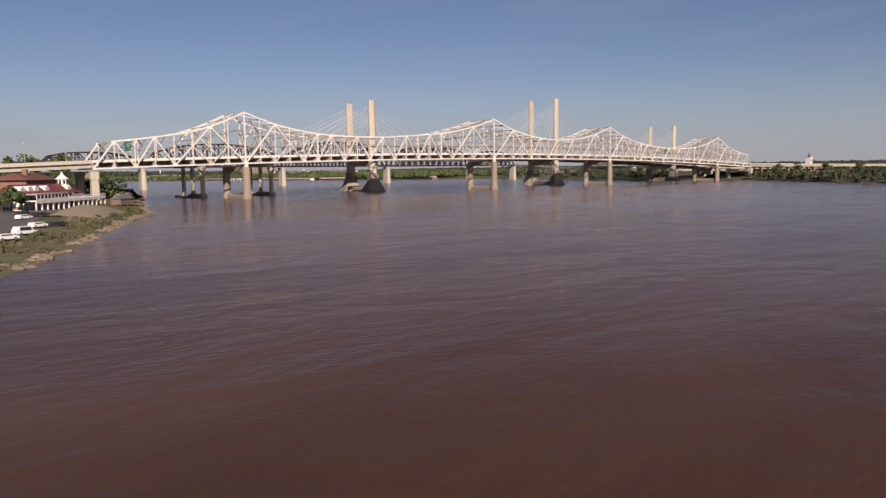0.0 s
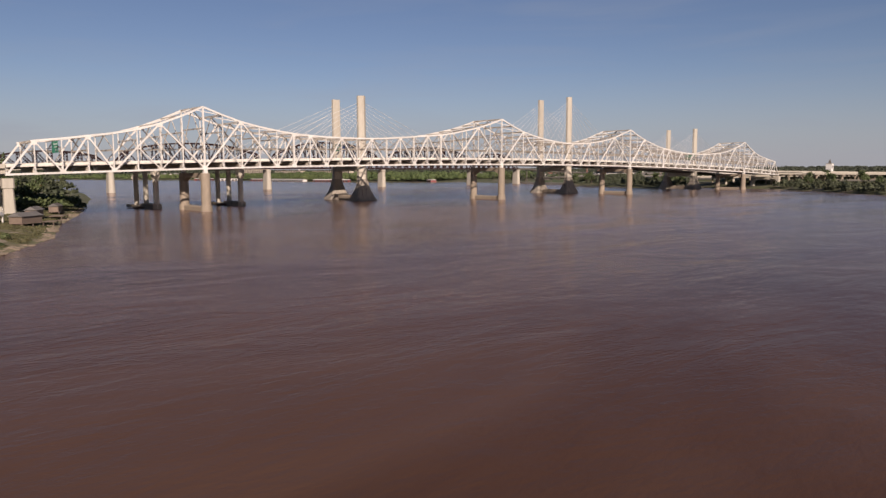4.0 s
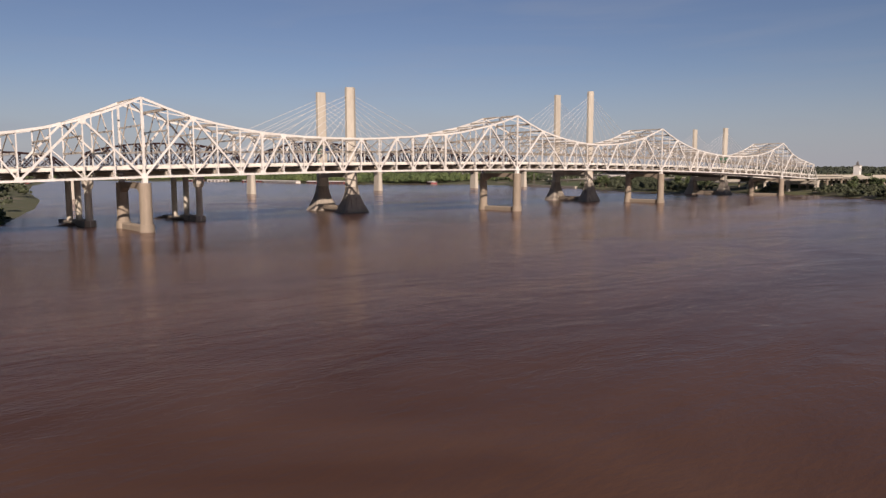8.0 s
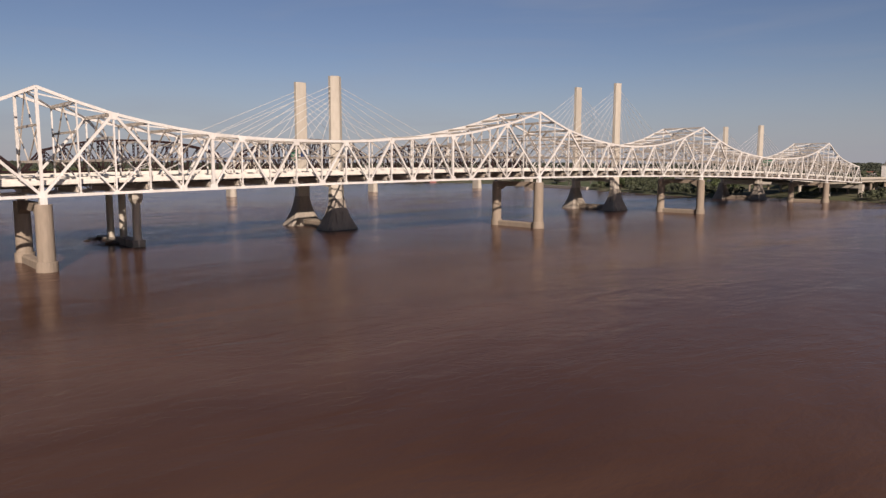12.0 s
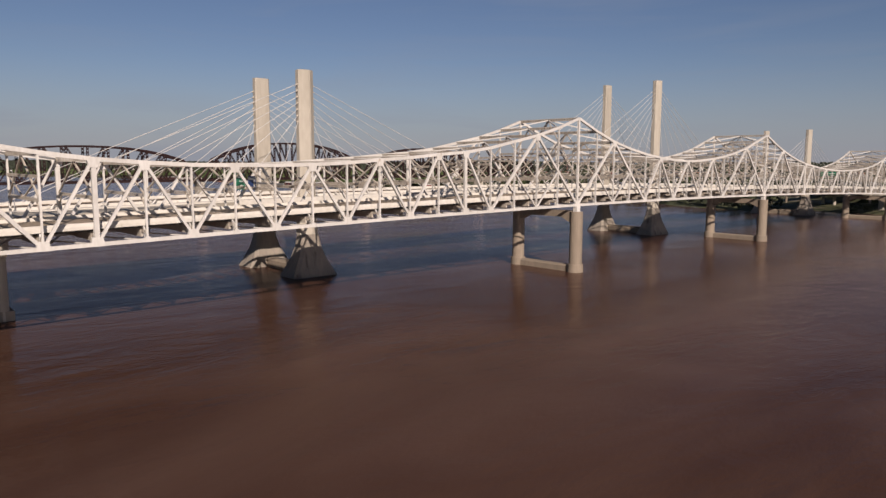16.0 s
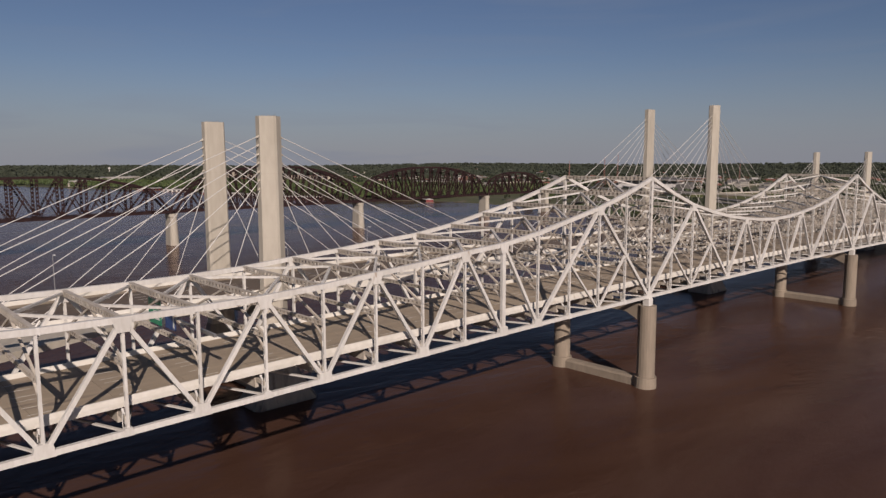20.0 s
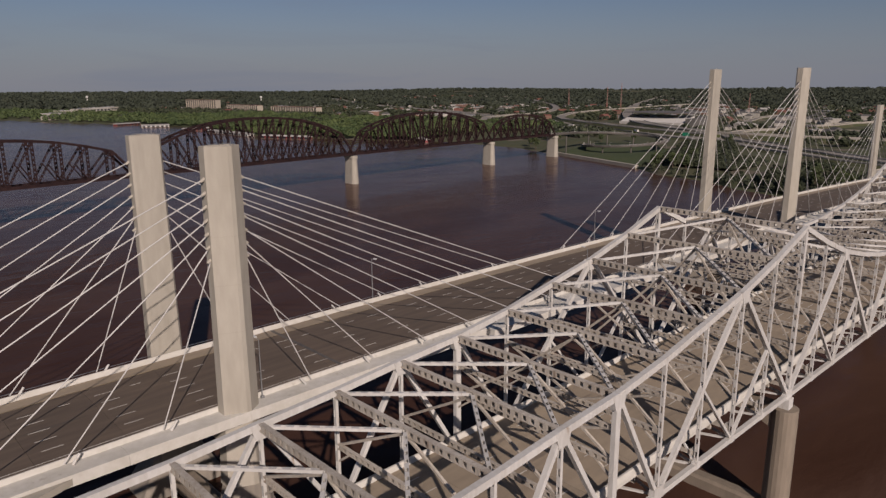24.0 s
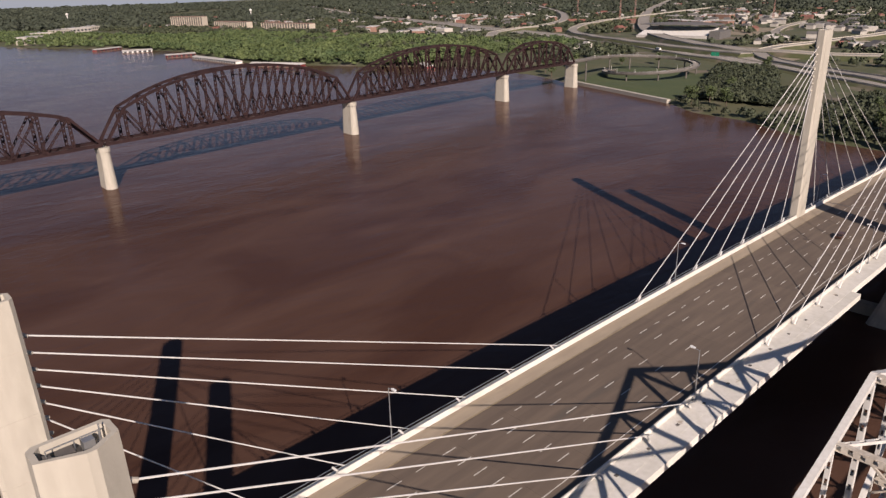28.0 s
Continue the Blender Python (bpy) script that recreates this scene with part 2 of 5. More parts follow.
# ---- building blocks ----
class Solid:
    """Collects boxes, prisms and sheets into one mesh."""

    def __init__(self):
        self.v, self.f = [], []

    def add(self, verts, faces):
        n = len(self.v)
        self.v += [tuple(p) for p in verts]
        self.f += [tuple(i + n for i in f) for f in faces]
        return self

    def box(self, x0, x1, y0, y1, z0, z1):
        return self.add([(x0, y0, z0), (x1, y0, z0), (x1, y1, z0), (x0, y1, z0), (x0, y0, z1), (x1, y0, z1), (x1, y1, z1), (x0, y1, z1)],
                        [(0, 3, 2, 1), (4, 5, 6, 7), (0, 1, 5, 4), (1, 2, 6, 5), (2, 3, 7, 6), (3, 0, 4, 7)])

    def bar(self, a, b, w, h, up=(0, 0, 1)):
        """A straight box section from a to b, w across and h deep (h lies nearest to up)."""
        a, b = Vector(a), Vector(b)
        d = (b - a).normalized()
        s = d.cross(Vector(up))
        if s.length < 1e-3:
            s = d.cross(Vector((0, 1, 0)))
        s.normalize()
        u = s.cross(d)
        s, u = s * w / 2, u * h / 2
        c = [a - s - u, a + s - u, a + s + u, a - s + u, b - s - u, b + s - u, b + s + u, b - s + u]
        return self.add(c, [(0, 1, 2, 3), (7, 6, 5, 4), (0, 4, 5, 1), (1, 5, 6, 2), (2, 6, 7, 3), (3, 7, 4, 0)])

    def laced(self, a, b, w, h, up=(0, 0, 1), step=1.6):
        """Two channels joined by plates with gaps between them, as in a perforated built-up member."""
        a, b = Vector(a), Vector(b)
        d = b - a
        ln = d.length
        d.normalize()
        s = d.cross(Vector(up))
        if s.length < 1e-3:
            s = d.cross(Vector((0, 1, 0)))
        s.normalize()
        u = s.cross(d)
        t = w * 0.16
        self.bar(a + s * (w - t) / 2, b + s * (w - t) / 2, t, h, u)
        self.bar(a - s * (w - t) / 2, b - s * (w - t) / 2, t, h, u)
        n = max(2, int(ln / step))
        for i in range(n):
            p, q = a + d * ln * (i + 0.0) / n, a + d * ln * (i + 0.58) / n
            self.bar(p + u * h * 0.46, q + u * h * 0.46, w - 2 * t, h * 0.08, u)
            self.bar(p - u * h * 0.46, q - u * h * 0.46, w - 2 * t, h * 0.08, u)
        return self

    def tube(self, a, b, r0, r1, n=8, caps=True):
        a, b = Vector(a), Vector(b)
        d = (b - a).normalized()
        s = d.cross(Vector((0, 0, 1)))
        if s.length < 1e-3:
            s = Vector((1, 0, 0))
        s.normalize()
        u = s.cross(d)
        v = [p + (s * math.cos(2 * math.pi * i / n) + u * math.sin(2 * math.pi * i / n)) * r for p, r in ((a, r0), (b, r1)) for i in range(n)]
        f = [(i, (i + 1) % n, n + (i + 1) % n, n + i) for i in range(n)]
        if caps:
            f += [tuple(range(n - 1, -1, -1)), tuple(range(n, 2 * n))]
        return self.add(v, f)

    def loft(self, rings):
        """Joins closed rings of equal count, capped at both ends."""
        n = len(rings[0])
        v = [p for r in rings for p in r]
        f = [(k * n + i, k * n + (i + 1) % n, (k + 1) * n + (i + 1) % n, (k + 1) * n + i) for k in range(len(rings) - 1) for i in range(n)]
        f += [tuple(range(n - 1, -1, -1)), tuple(range((len(rings) - 1) * n, len(rings) * n))]
        return self.add(v, f)

    def sweep(self, pts, profile):
        """A profile of (across, up) carried along points without turning about its way."""
        rings = []
        for i, p in enumerate(pts):
            p = Vector(p)
            d = Vector(pts[min(i + 1, len(pts) - 1)]) - Vector(pts[max(i - 1, 0)])
            d.z = 0
            d.normalize()
            s = Vector((-d.y, d.x, 0))
            rings.append([p + s * a + Vector((0, 0, b)) for a, b in profile])
        return self.loft(rings)

    def mesh(self, name, mat, smooth=False):
        me = bpy.data.meshes.new(name)
        me.from_pydata(self.v, [], self.f)
        me.materials.append(mat)
        if smooth:
            me.polygons.foreach_set("use_smooth", [True] * len(me.polygons))
        me.update()
        return me


def part(name, solid, mat, parent, label="", smooth=False):
    ob = new(name, solid.mesh(name, mat, smooth))
    ob.parent = parent
    if label:
        ob["label"] = label
    return ob


def thing(name, label, category, group="", at=(0, 0, 0), kind=""):
    ob = new(name)
    ob.location = at
    return tagged(ob, label, category, group, kind)


def piece(name, solid, mat, label, category="", kind="", smooth=False, group=""):
    return tagged(new(name, solid.mesh(name, mat, smooth)), label, category, group, kind)


def lerp(a, b, t):
    return tuple(p + (q - p) * t for p, q in zip(a, b))


def octagon(cx, cy, z, hx, hy, c):
    return [(cx - hx + c, cy - hy, z), (cx + hx - c, cy - hy, z), (cx + hx, cy - hy + c, z), (cx + hx, cy + hy - c, z),
            (cx + hx - c, cy + hy, z), (cx - hx + c, cy + hy, z), (cx - hx, cy + hy - c, z), (cx - hx, cy - hy + c, z)]


# ---- river and land ----
# shore lines, downstream to upstream
LEFT_SHORE = [(-1500, -2600), (-700, -1250), (-330, -560), (-205, -330), (-170, -268), (-142, -208), (-122, -163), (-97, -112), (-79, -45), (-60, 8), (-37, 80),
              (8, 236), (44, 392), (95, 698), (190, 1150), (290, 1500), (330, 2100), (100, 2900), (-400, 3800), (-900, 5200)]
RIGHT_SHORE = [(-400, -2600), (120, -1250), (300, -560), (430, -260), (522, -132), (592, -70), (645, -10), (652, 55), (612, 110), (619, 161), (630, 193), (660, 240),
               (668, 285), (697, 324), (750, 463), (790, 560), (795, 700), (728, 822), (668, 960), (660, 1080), (700, 1330), (655, 1530), (618, 1600), (560, 1740), (520, 1900), (450, 2200), (350, 2600),
               (50, 3200), (-300, 3900), (-800, 5200)]


def shore_x(line, y):
    return np.interp(y, [p[1] for p in line], [p[0] for p in line])


def land_height(x, y):
    """Height of the land: the river bed between the shores, a bank, then nearly flat ground with low hills far out."""
    x, y = np.asarray(x, float), np.asarray(y, float)
    dl, dr = shore_x(LEFT_SHORE, y) - x, x - shore_x(RIGHT_SHORE, y)
    d = np.maximum(dl, dr)
    bank = np.where(d < 0, np.maximum(d * 0.12, -3), np.minimum(d * 0.12, 2.4) + np.minimum(np.maximum(d - 30, 0) * 0.02, 3.0))
    wave = 0.5 * np.sin(x * 0.045 + 1.3 * np.sin(y * 0.03)) + 0.4 * np.sin(y * 0.06 + x * 0.021)
    far = np.maximum(np.hypot(x - 300, y - 300) - 2300, 0)
    return bank + np.where(d > 3, wave * np.minimum(d / 25, 1), 0) + far * 0.012 * (1 + 0.4 * np.sin(x * 0.0021) * np.cos(y * 0.0017))


def ground_z(x, y):
    return float(land_height(x, y))


def build_land():
    n = 300
    u = np.linspace(-1, 1, n)
    g = np.sign(u) * (np.abs(u) * 900 + np.abs(u) ** 4 * 3500)
    X, Y = np.meshgrid(g + 350, g + 350)
    Z = land_height(X, Y)
    v = np.stack([X, Y, Z], -1).reshape(-1, 3)
    i = np.arange(n * n).reshape(n, n)
    f = np.stack([i[:-1, :-1], i[:-1, 1:], i[1:, 1:], i[1:, :-1]], -1).reshape(-1, 4)
    s = Solid()
    s.v, s.f = v.tolist(), f.tolist()
    piece("ground", s, LAND, "river banks of grass, soil and gravel under trees", "ground", "structure", True)
    w = Solid().add([(-4400, -4200, 0), (4900, -4200, 0), (4900, 4900, 0), (-4400, 4900, 0)], [(0, 1, 2, 3)])
    piece("water", w, WATER, "wide muddy brown river with fine ripples", "river", "structure")


build_land()

# ---- the white cantilever truss bridge ----
PIERS = (0.0, 218.4, 378.9, 591.8)
YN, YF = 0.0, 28.6
DEPTH_SIDE = (31.0, 26.3, 22.3, 19.4, 17.6, 16.4, 15.2, 14.3, 0.0)
DEPTH_MAIN = (31.0, 27.2, 23.9, 21.5, 19.6, 18.1, 17.2, 16.5, 16.2, 16.0, 16.0)
DEPTH_MAIN_END = (31.8, 28.1, 25.1, 22.9, 20.7, 19.2, 18.5, 17.6, 17.0, 16.3, 16.0)
DEPTH_LAST = (31.0, 27.0, 23.7, 21.0, 18.8, 17.2, 16.2, 15.3, 14.7, 14.3, 14.2)
DEPTH_MID = (31.8, 27.4, 23.7, 21.2, 19.2, 17.9, 17.0, 16.6)


def low_z(x):
    """The lower chord's height, on a flat crest curve."""
    return 25.2 - 5.2e-5 * (x - 250) ** 2


nodes = []                                     # (x, depth, index in span, span kind)
for i in range(8):
    nodes.append((-87.4 + i * 87.4 / 8, DEPTH_SIDE[8 - i]))
for k, (a, b, n, dep) in enumerate(((PIERS[0], PIERS[1], 20, DEPTH_MAIN), (PIERS[1], PIERS[2], 14, DEPTH_MID), (PIERS[2], PIERS[3], 20, DEPTH_LAST))):
    for i in range(n):
        crowd = 4.6 * math.sin(math.pi * i / n) if k == 0 else 0.0      # panels grow longer towards the second pier
        nodes.append((a + (b - a) * i / n - crowd, DEPTH_MAIN_END[n - i] if k == 0 and i > 10 else dep[min(i, n - i)]))
for i in range(9):
    nodes.append((PIERS[3] + i * 85.5 / 8, DEPTH_SIDE[i]))
LOW = [(x, low_z(x)) for x, d in nodes]
TOP = [(x, low_z(x) + d) for x, d in nodes]
# diagonals as (from index, from top?, to index, to top?); long ones near the piers span two panels
I0, I1, I2, I3, I4 = 8, 28, 42, 62, 70
DIAG = []


def arm(p, s):
    """The panels beside a pier at index p, going in direction s: two long diagonals and the next node."""
    DIAG.append((p, 0, p + 2 * s, 1))
    DIAG.append((p + 2 * s, 1, p + 4 * s, 0))


for p, s in ((I0, -1), (I0, 1), (I1, -1), (I1, 1), (I2, -1), (I2, 1), (I3, -1), (I3, 1)):
    arm(p, s)
for p, s in ((I0, -1), (I3, 1)):
    DIAG += [(p + 4 * s, 0, p + 5 * s, 1), (p + 5 * s, 1, p + 6 * s, 0), (p + 6 * s, 0, p + 7 * s, 1)]
for p in (I0, I2):
    DIAG += [(p + 4, 0, p + 5, 1), (p + 5, 0, p + 6, 1), (p + 15, 1, p + 16, 0), (p + 14, 1, p + 15, 0)]
    for i in range(6, 14):
        DIAG.append((p + i, 1 - i % 2, p + i + 1, i % 2))
for i in range(4, 10):
    DIAG.append((I1 + i, i % 2, I1 + i + 1, 1 - i % 2))


def node(i, top, y):
    x, z = (TOP if top else LOW)[i]
    return (x, y, z)


bridge = thing("truss_bridge", "white painted steel cantilever truss road bridge on tan concrete piers", "bridge")
for y in (YN, YF):
    for i in range(len(nodes) - 1):
        part("bottom_chord", Solid().bar(node(i, 0, y), node(i + 1, 0, y), 0.75, 0.85), WHITE, bridge)
        if 0 < i < len(nodes) - 2:
            part("top_chord", Solid().bar(node(i, 1, y), node(i + 1, 1, y), 0.8, 0.9), WHITE, bridge)
    part("end_post", Solid().bar(node(0, 0, y), node(1, 1, y), 0.75, 0.8), WHITE, bridge)
    part("end_post", Solid().bar(node(70, 0, y), node(69, 1, y), 0.75, 0.8), WHITE, bridge)
    for i in range(1, 70):
        pier_here = i in (I0, I1, I2, I3)
        hinge = i in (I0 + 5, I0 + 15, I2 + 5, I2 + 15)
        w = 0.85 if pier_here else 1.0 if hinge else 0.42
        s = Solid()
        if hinge:
            s.bar(node(i, 0, y), node(i, 1, y), 0.7, w, (1, 0, 0))
        else:
            s.laced(node(i, 0, y), node(i, 1, y), 0.7 if pier_here else 0.55, w, (1, 0, 0), 2.2)
        part("vertical_post", s, WHITE, bridge)
    for a, ta, b, tb in DIAG:
        long = abs(a - b) == 2
        p, q = node(a, ta, y), node(b, tb, y)
        part("diagonal", Solid().bar(p, q, 0.7, 0.78 if long else 0.62), WHITE, bridge)
        if long:                               # short struts from the middle of a long diagonal
            m = lerp(p, q, 0.5)
            c = (a + b) // 2
            side = b if tb else a
            part("sub_diagonal", Solid().bar(m, node(side, 0, y), 0.5, 0.42), WHITE, bridge)
    for i in range(71):
        x, z = LOW[i]
        s = 1.45 if any(i == a and not ta or i == b and not tb for a, ta, b, tb in DIAG) else 0.7
        g = Solid().add([(x - s, y - 0.46, z - 0.45), (x + s, y - 0.46, z - 0.45), (x + s * 0.75, y - 0.46, z + s * 1.05), (x - s * 0.75, y - 0.46, z + s * 1.05),
                         (x - s, y + 0.46, z - 0.45), (x + s, y + 0.46, z - 0.45), (x + s * 0.75, y + 0.46, z + s * 1.05), (x - s * 0.75, y + 0.46, z + s * 1.05)],
                        [(0, 1, 2, 3), (7, 6, 5, 4), (0, 4, 5, 1), (1, 5, 6, 2), (2, 6, 7, 3), (3, 7, 4, 0)])
        part("gusset_plate", g, WHITE, bridge)
        if 0 < i < 70 and any(i == a and ta or i == b and tb for a, ta, b, tb in DIAG):
            x, z = TOP[i]
            part("gusset_plate", Solid().add([(x - 1.5, y - 0.47, z + 0.3), (x + 1.5, y - 0.47, z + 0.3), (x + 0.85, y - 0.47, z - 1.75), (x - 0.85, y - 0.47, z - 1.75),
                                              (x - 1.5, y + 0.47, z + 0.3), (x + 1.5, y + 0.47, z + 0.3), (x + 0.85, y + 0.47, z - 1.75), (x - 0.85, y + 0.47, z - 1.75)],
                                             [(3, 2, 1, 0), (4, 5, 6, 7), (1, 5, 4, 0), (2, 6, 5, 1), (3, 7, 6, 2), (0, 4, 7, 3)]), WHITE, bridge)

# cross bracing between the two trusses, its paint darkened to deepen shade
DECK_UP = 3.7
for i in range(1, 70):
    x, zt = TOP[i]
    zl = LOW[i][1]
    clear = zl + DECK_UP + 6.2
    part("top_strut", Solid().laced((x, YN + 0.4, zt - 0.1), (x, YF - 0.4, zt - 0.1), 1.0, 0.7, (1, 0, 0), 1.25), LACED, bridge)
    sway = Solid()
    ym = (YN + YF) / 2
    if zt - clear > 2.2:
        sway.laced((x, YN + 0.4, clear), (x, YF - 0.4, clear), 0.75, 0.5, (1, 0, 0), 1.25)
        sway.bar((x, YN + 0.4, clear + 0.2), (x, ym, zt - 0.5), 0.34, 0.34)
        sway.bar((x, YF - 0.4, clear + 0.2), (x, ym, zt - 0.5), 0.34, 0.34)
        if zt - clear > 9:
            h = (clear + zt) / 2
            sway.laced((x, YN + 0.4, h), (x, YF - 0.4, h), 0.65, 0.45, (1, 0, 0), 1.25)
            sway.bar((x, YN + 0.4, h), (x, ym, clear), 0.3, 0.3)
            sway.bar((x, YF - 0.4, h), (x, ym, clear), 0.3, 0.3)
        for yy, s in ((YN, 1), (YF, -1)):
            sway.bar((x, yy + 0.4 * s, clear - 2.2), (x, yy + 3.2 * s, clear - 0.1), 0.28, 0.28)
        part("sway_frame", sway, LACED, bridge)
SPAN_ENDS = (1, I0, I1, I2, I3, 69)
for i in range(1, 69):                          # each half of a span has its braces meet at the strut nearer to the pier
    lo = max(e for e in SPAN_ENDS if e <= i)
    hi = min(e for e in SPAN_ENDS if e > i)
    up = 2 * i + 1 > lo + hi
    if lo == 1:
        up = True
    elif hi == 69:
        up = False
    (xa, za), (xb, zb) = (TOP[i], TOP[i + 1]) if up else (TOP[i + 1], TOP[i])
    for y in (YN + 0.4, YF - 0.4):
        part("top_lateral", Solid().laced((xa, y, za - 0.1), (xb, (YN + YF) / 2, zb - 0.1), 0.5, 0.4, step=1.5), WHITE, bridge)
for i in range(70):
    (x, z), (x2, z2) = LOW[i], LOW[i + 1]
    part("bottom_lateral", Solid().bar((x, YN + 0.3, z), (x2, YF - 0.3, z2), 0.4, 0.3).bar((x, YF - 0.3, z), (x2, YN + 0.3, z2), 0.4, 0.3), WHITE, bridge)
for i in range(71):
    x, z = LOW[i]
    # beams below the deck use the same shade-darkened paint
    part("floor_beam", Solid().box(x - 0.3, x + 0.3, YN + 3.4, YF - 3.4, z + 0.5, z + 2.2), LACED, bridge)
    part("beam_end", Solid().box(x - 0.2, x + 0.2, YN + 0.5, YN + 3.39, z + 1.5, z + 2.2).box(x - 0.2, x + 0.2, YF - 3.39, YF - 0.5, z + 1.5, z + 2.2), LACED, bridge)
    for yy, s in ((YN, 1), (YF, -1)):
        for o in (-0.45, 0.0, 0.45):
            part("hanger_bar", Solid().box(x + o - 0.05, x + o + 0.05, yy + 0.7 * s - 0.05, yy + 0.7 * s + 0.05, z + 0.3, z + 2.75), WHITE, bridge)
        part("deck_bracket", Solid().bar((x, yy + 0.3 * s, z + 0.5), (x, yy + 2.1 * s, z + 2.9), 0.3, 0.3), WHITE, bridge)

# deck, parapets and stringers follow the crest curve
curve = [(x, 0, z) for x, z in LOW]
# shade under the deck is put into the stringers' dark colour
for yy in (7.0, 10.6, 14.3, 18.0, 21.6):
    part("stringer", Solid().sweep([(x, yy, z + 2.2) for x, _, z in curve], [(-0.22, 0), (0.22, 0), (0.22, 0.95), (-0.22, 0.95)]), DARKC, bridge)
for i in range(70):
    (x, z), (x2, z2) = LOW[i], LOW[i + 1]
    z, z2 = z + DECK_UP, z2 + DECK_UP
    part("deck_slab", Solid().add([(x + 0.03, 2.6, z - 0.5), (x2 - 0.03, 2.6, z2 - 0.5), (x2 - 0.03, 26.0, z2 - 0.5), (x + 0.03, 26.0, z - 0.5),
                                   (x + 0.03, 2.6, z), (x2 - 0.03, 2.6, z2), (x2 - 0.03, 26.0, z2), (x + 0.03, 26.0, z)],
                                  [(0, 3, 2, 1), (4, 5, 6, 7), (0, 1, 5, 4), (1, 2, 6, 5), (2, 3, 7, 6), (3, 0, 4, 7)]), DECKC, bridge)
for yy, s in ((2.3, 1), (26.3, -1)):
    part("parapet", Solid().sweep([(x, yy, z + DECK_UP) for x, _, z in curve], [(-0.32, -0.6), (0.32, -0.6), (0.32, 0.1), (0.14, 0.85), (-0.14, 0.85), (-0.32, 0.1)]), PARA, bridge)
deck_dash = Solid().box(0, 3.2, -0.08, 0.08, 0.01, 0.03).mesh("deck_dash", MARK)
for yy in (6.0, 9.6, 13.2, 15.4, 19.0, 22.6):
    s = Solid()
    for k in range(int(760 / 12)):
        x = -84 + k * 12.0
        if 90 < x < 420:
            d = new("lane_dash", deck_dash)
            d.parent, d.location = bridge, (x, yy, low_z(x + 1.6) + DECK_UP)
        else:
            s.box(x, x + 3.2, yy - 0.08, yy + 0.08, low_z(x + 1.6) + DECK_UP + 0.01, low_z(x + 1.6) + DECK_UP + 0.03)
    part("lane_line", s, MARK, bridge, "dashed white lane line")["kind"] = "stuff"


def round_pier(x, foot=-3.0):
    """Two round shafts on wider feet, joined by a low tie wall and a haunched cap."""
    pr = part("pier", Solid().sweep([(x, YN + 1.5, 0), (x, YF - 1.5, 0)], [(-1.5, foot), (1.5, foot), (1.5, 2.0), (1.1, 2.6), (-1.1, 2.6), (-1.5, 2.0)]), TAN, bridge, "low concrete tie wall between shafts")
    zt = low_z(x) - 1.2
    for y in (YN, YF):
        part("shaft", Solid().tube((x, y, 3.0), (x, y, zt - 1.2), 2.45, 2.35, 20), TAN, pr, smooth=False)
        part("shaft_base", Solid().tube((x, y, foot), (x, y, 3.0), 3.0, 2.95, 20), TAN, pr)
        part("bearing", Solid().box(x - 1.0, x + 1.0, y - 0.9, y + 0.9, zt - 1.2, zt + 0.8), WHITE, pr)
    part("cap_beam", Solid().loft([[(x - 1.5, a, zt - d), (x + 1.5, a, zt - d), (x + 1.5, a, zt - 1.0), (x - 1.5, a, zt - 1.0)]
                                   for a, d in ((YN + 1.8, 5.4), (YN + 6, 3.4), (YF - 6, 3.4), (YF - 1.8, 5.4))]), TAN, pr)


for px in PIERS:
    round_pier(px)


def end_pier(x):
    pr = part("end_pier", Solid().box(x - 2.2, x + 2.2, YN + 1.5, YF - 1.5, low_z(x) - 5.0, low_z(x) - 2.4), PALE, bridge)
    for y in (YN, YF):
        part("shaft", Solid().loft([octagon(x, y, z, a, b, 0.6) for z, a, b in ((-1, 2.3, 2.3), (low_z(x) - 6, 1.9, 1.9), (low_z(x) - 5.8, 2.3, 2.2), (low_z(x) - 1.6, 2.3, 2.2))]), PALE, pr)


end_pier(-87.4)
end_pier(677.3)


def approach(x0, x1, zdrop, n, bend):
    """A plate girder viaduct leading off the truss, on column bents."""
    ap = thing("approach_viaduct", "pale concrete approach viaduct with plate girders on column bents", "viaduct", "approach viaducts")
    pts = []
    for k in range(n + 1):
        t = k / n
        x = x0 + (x1 - x0) * t
        pts.append((x, 14.3 + bend * t * t, low_z(x0) + DECK_UP - zdrop * t))
    part("deck", Solid().sweep(pts, [(-13, -0.6), (13, -0.6), (13, 0), (-13, 0)]), DECKC, ap)
    for s in (-1, 1):
        part("parapet", Solid().sweep(pts, [(s * 13 - 0.3, -0.9), (s * 13 + 0.3, -0.9), (s * 13 + 0.15, 0.9), (s * 13 - 0.15, 0.9)]), PALE, ap)
        part("edge_girder", Solid().sweep(pts, [(s * 11.5 - 0.3, -3.3), (s * 11.5 + 0.3, -3.3), (s * 11.5 + 0.3, -0.62), (s * 11.5 - 0.3, -0.62)]), PALE, ap)
    for o in (-4, 4):
        part("girder", Solid().sweep(pts, [(o - 0.3, -3.0), (o + 0.3, -3.0), (o + 0.3, -0.62), (o - 0.3, -0.62)]), WHITE, ap)
    for k in range(1, n + 1):
        x, y, z = pts[k]
        for o in (-10, 0, 10):
            part("column", Solid().tube((x, y + o, ground_z(x, y + o) - 1.5), (x, y + o, z - 4.6), 1.2, 1.2, 12), TAN, ap)
        part("bent_cap", Solid().box(x - 1.2, x + 1.2, y - 12.5, y + 12.5, z - 4.7, z - 3.3), TAN, ap)
    return pts


approach(-87.6, -520, 19.0, 14, 26)
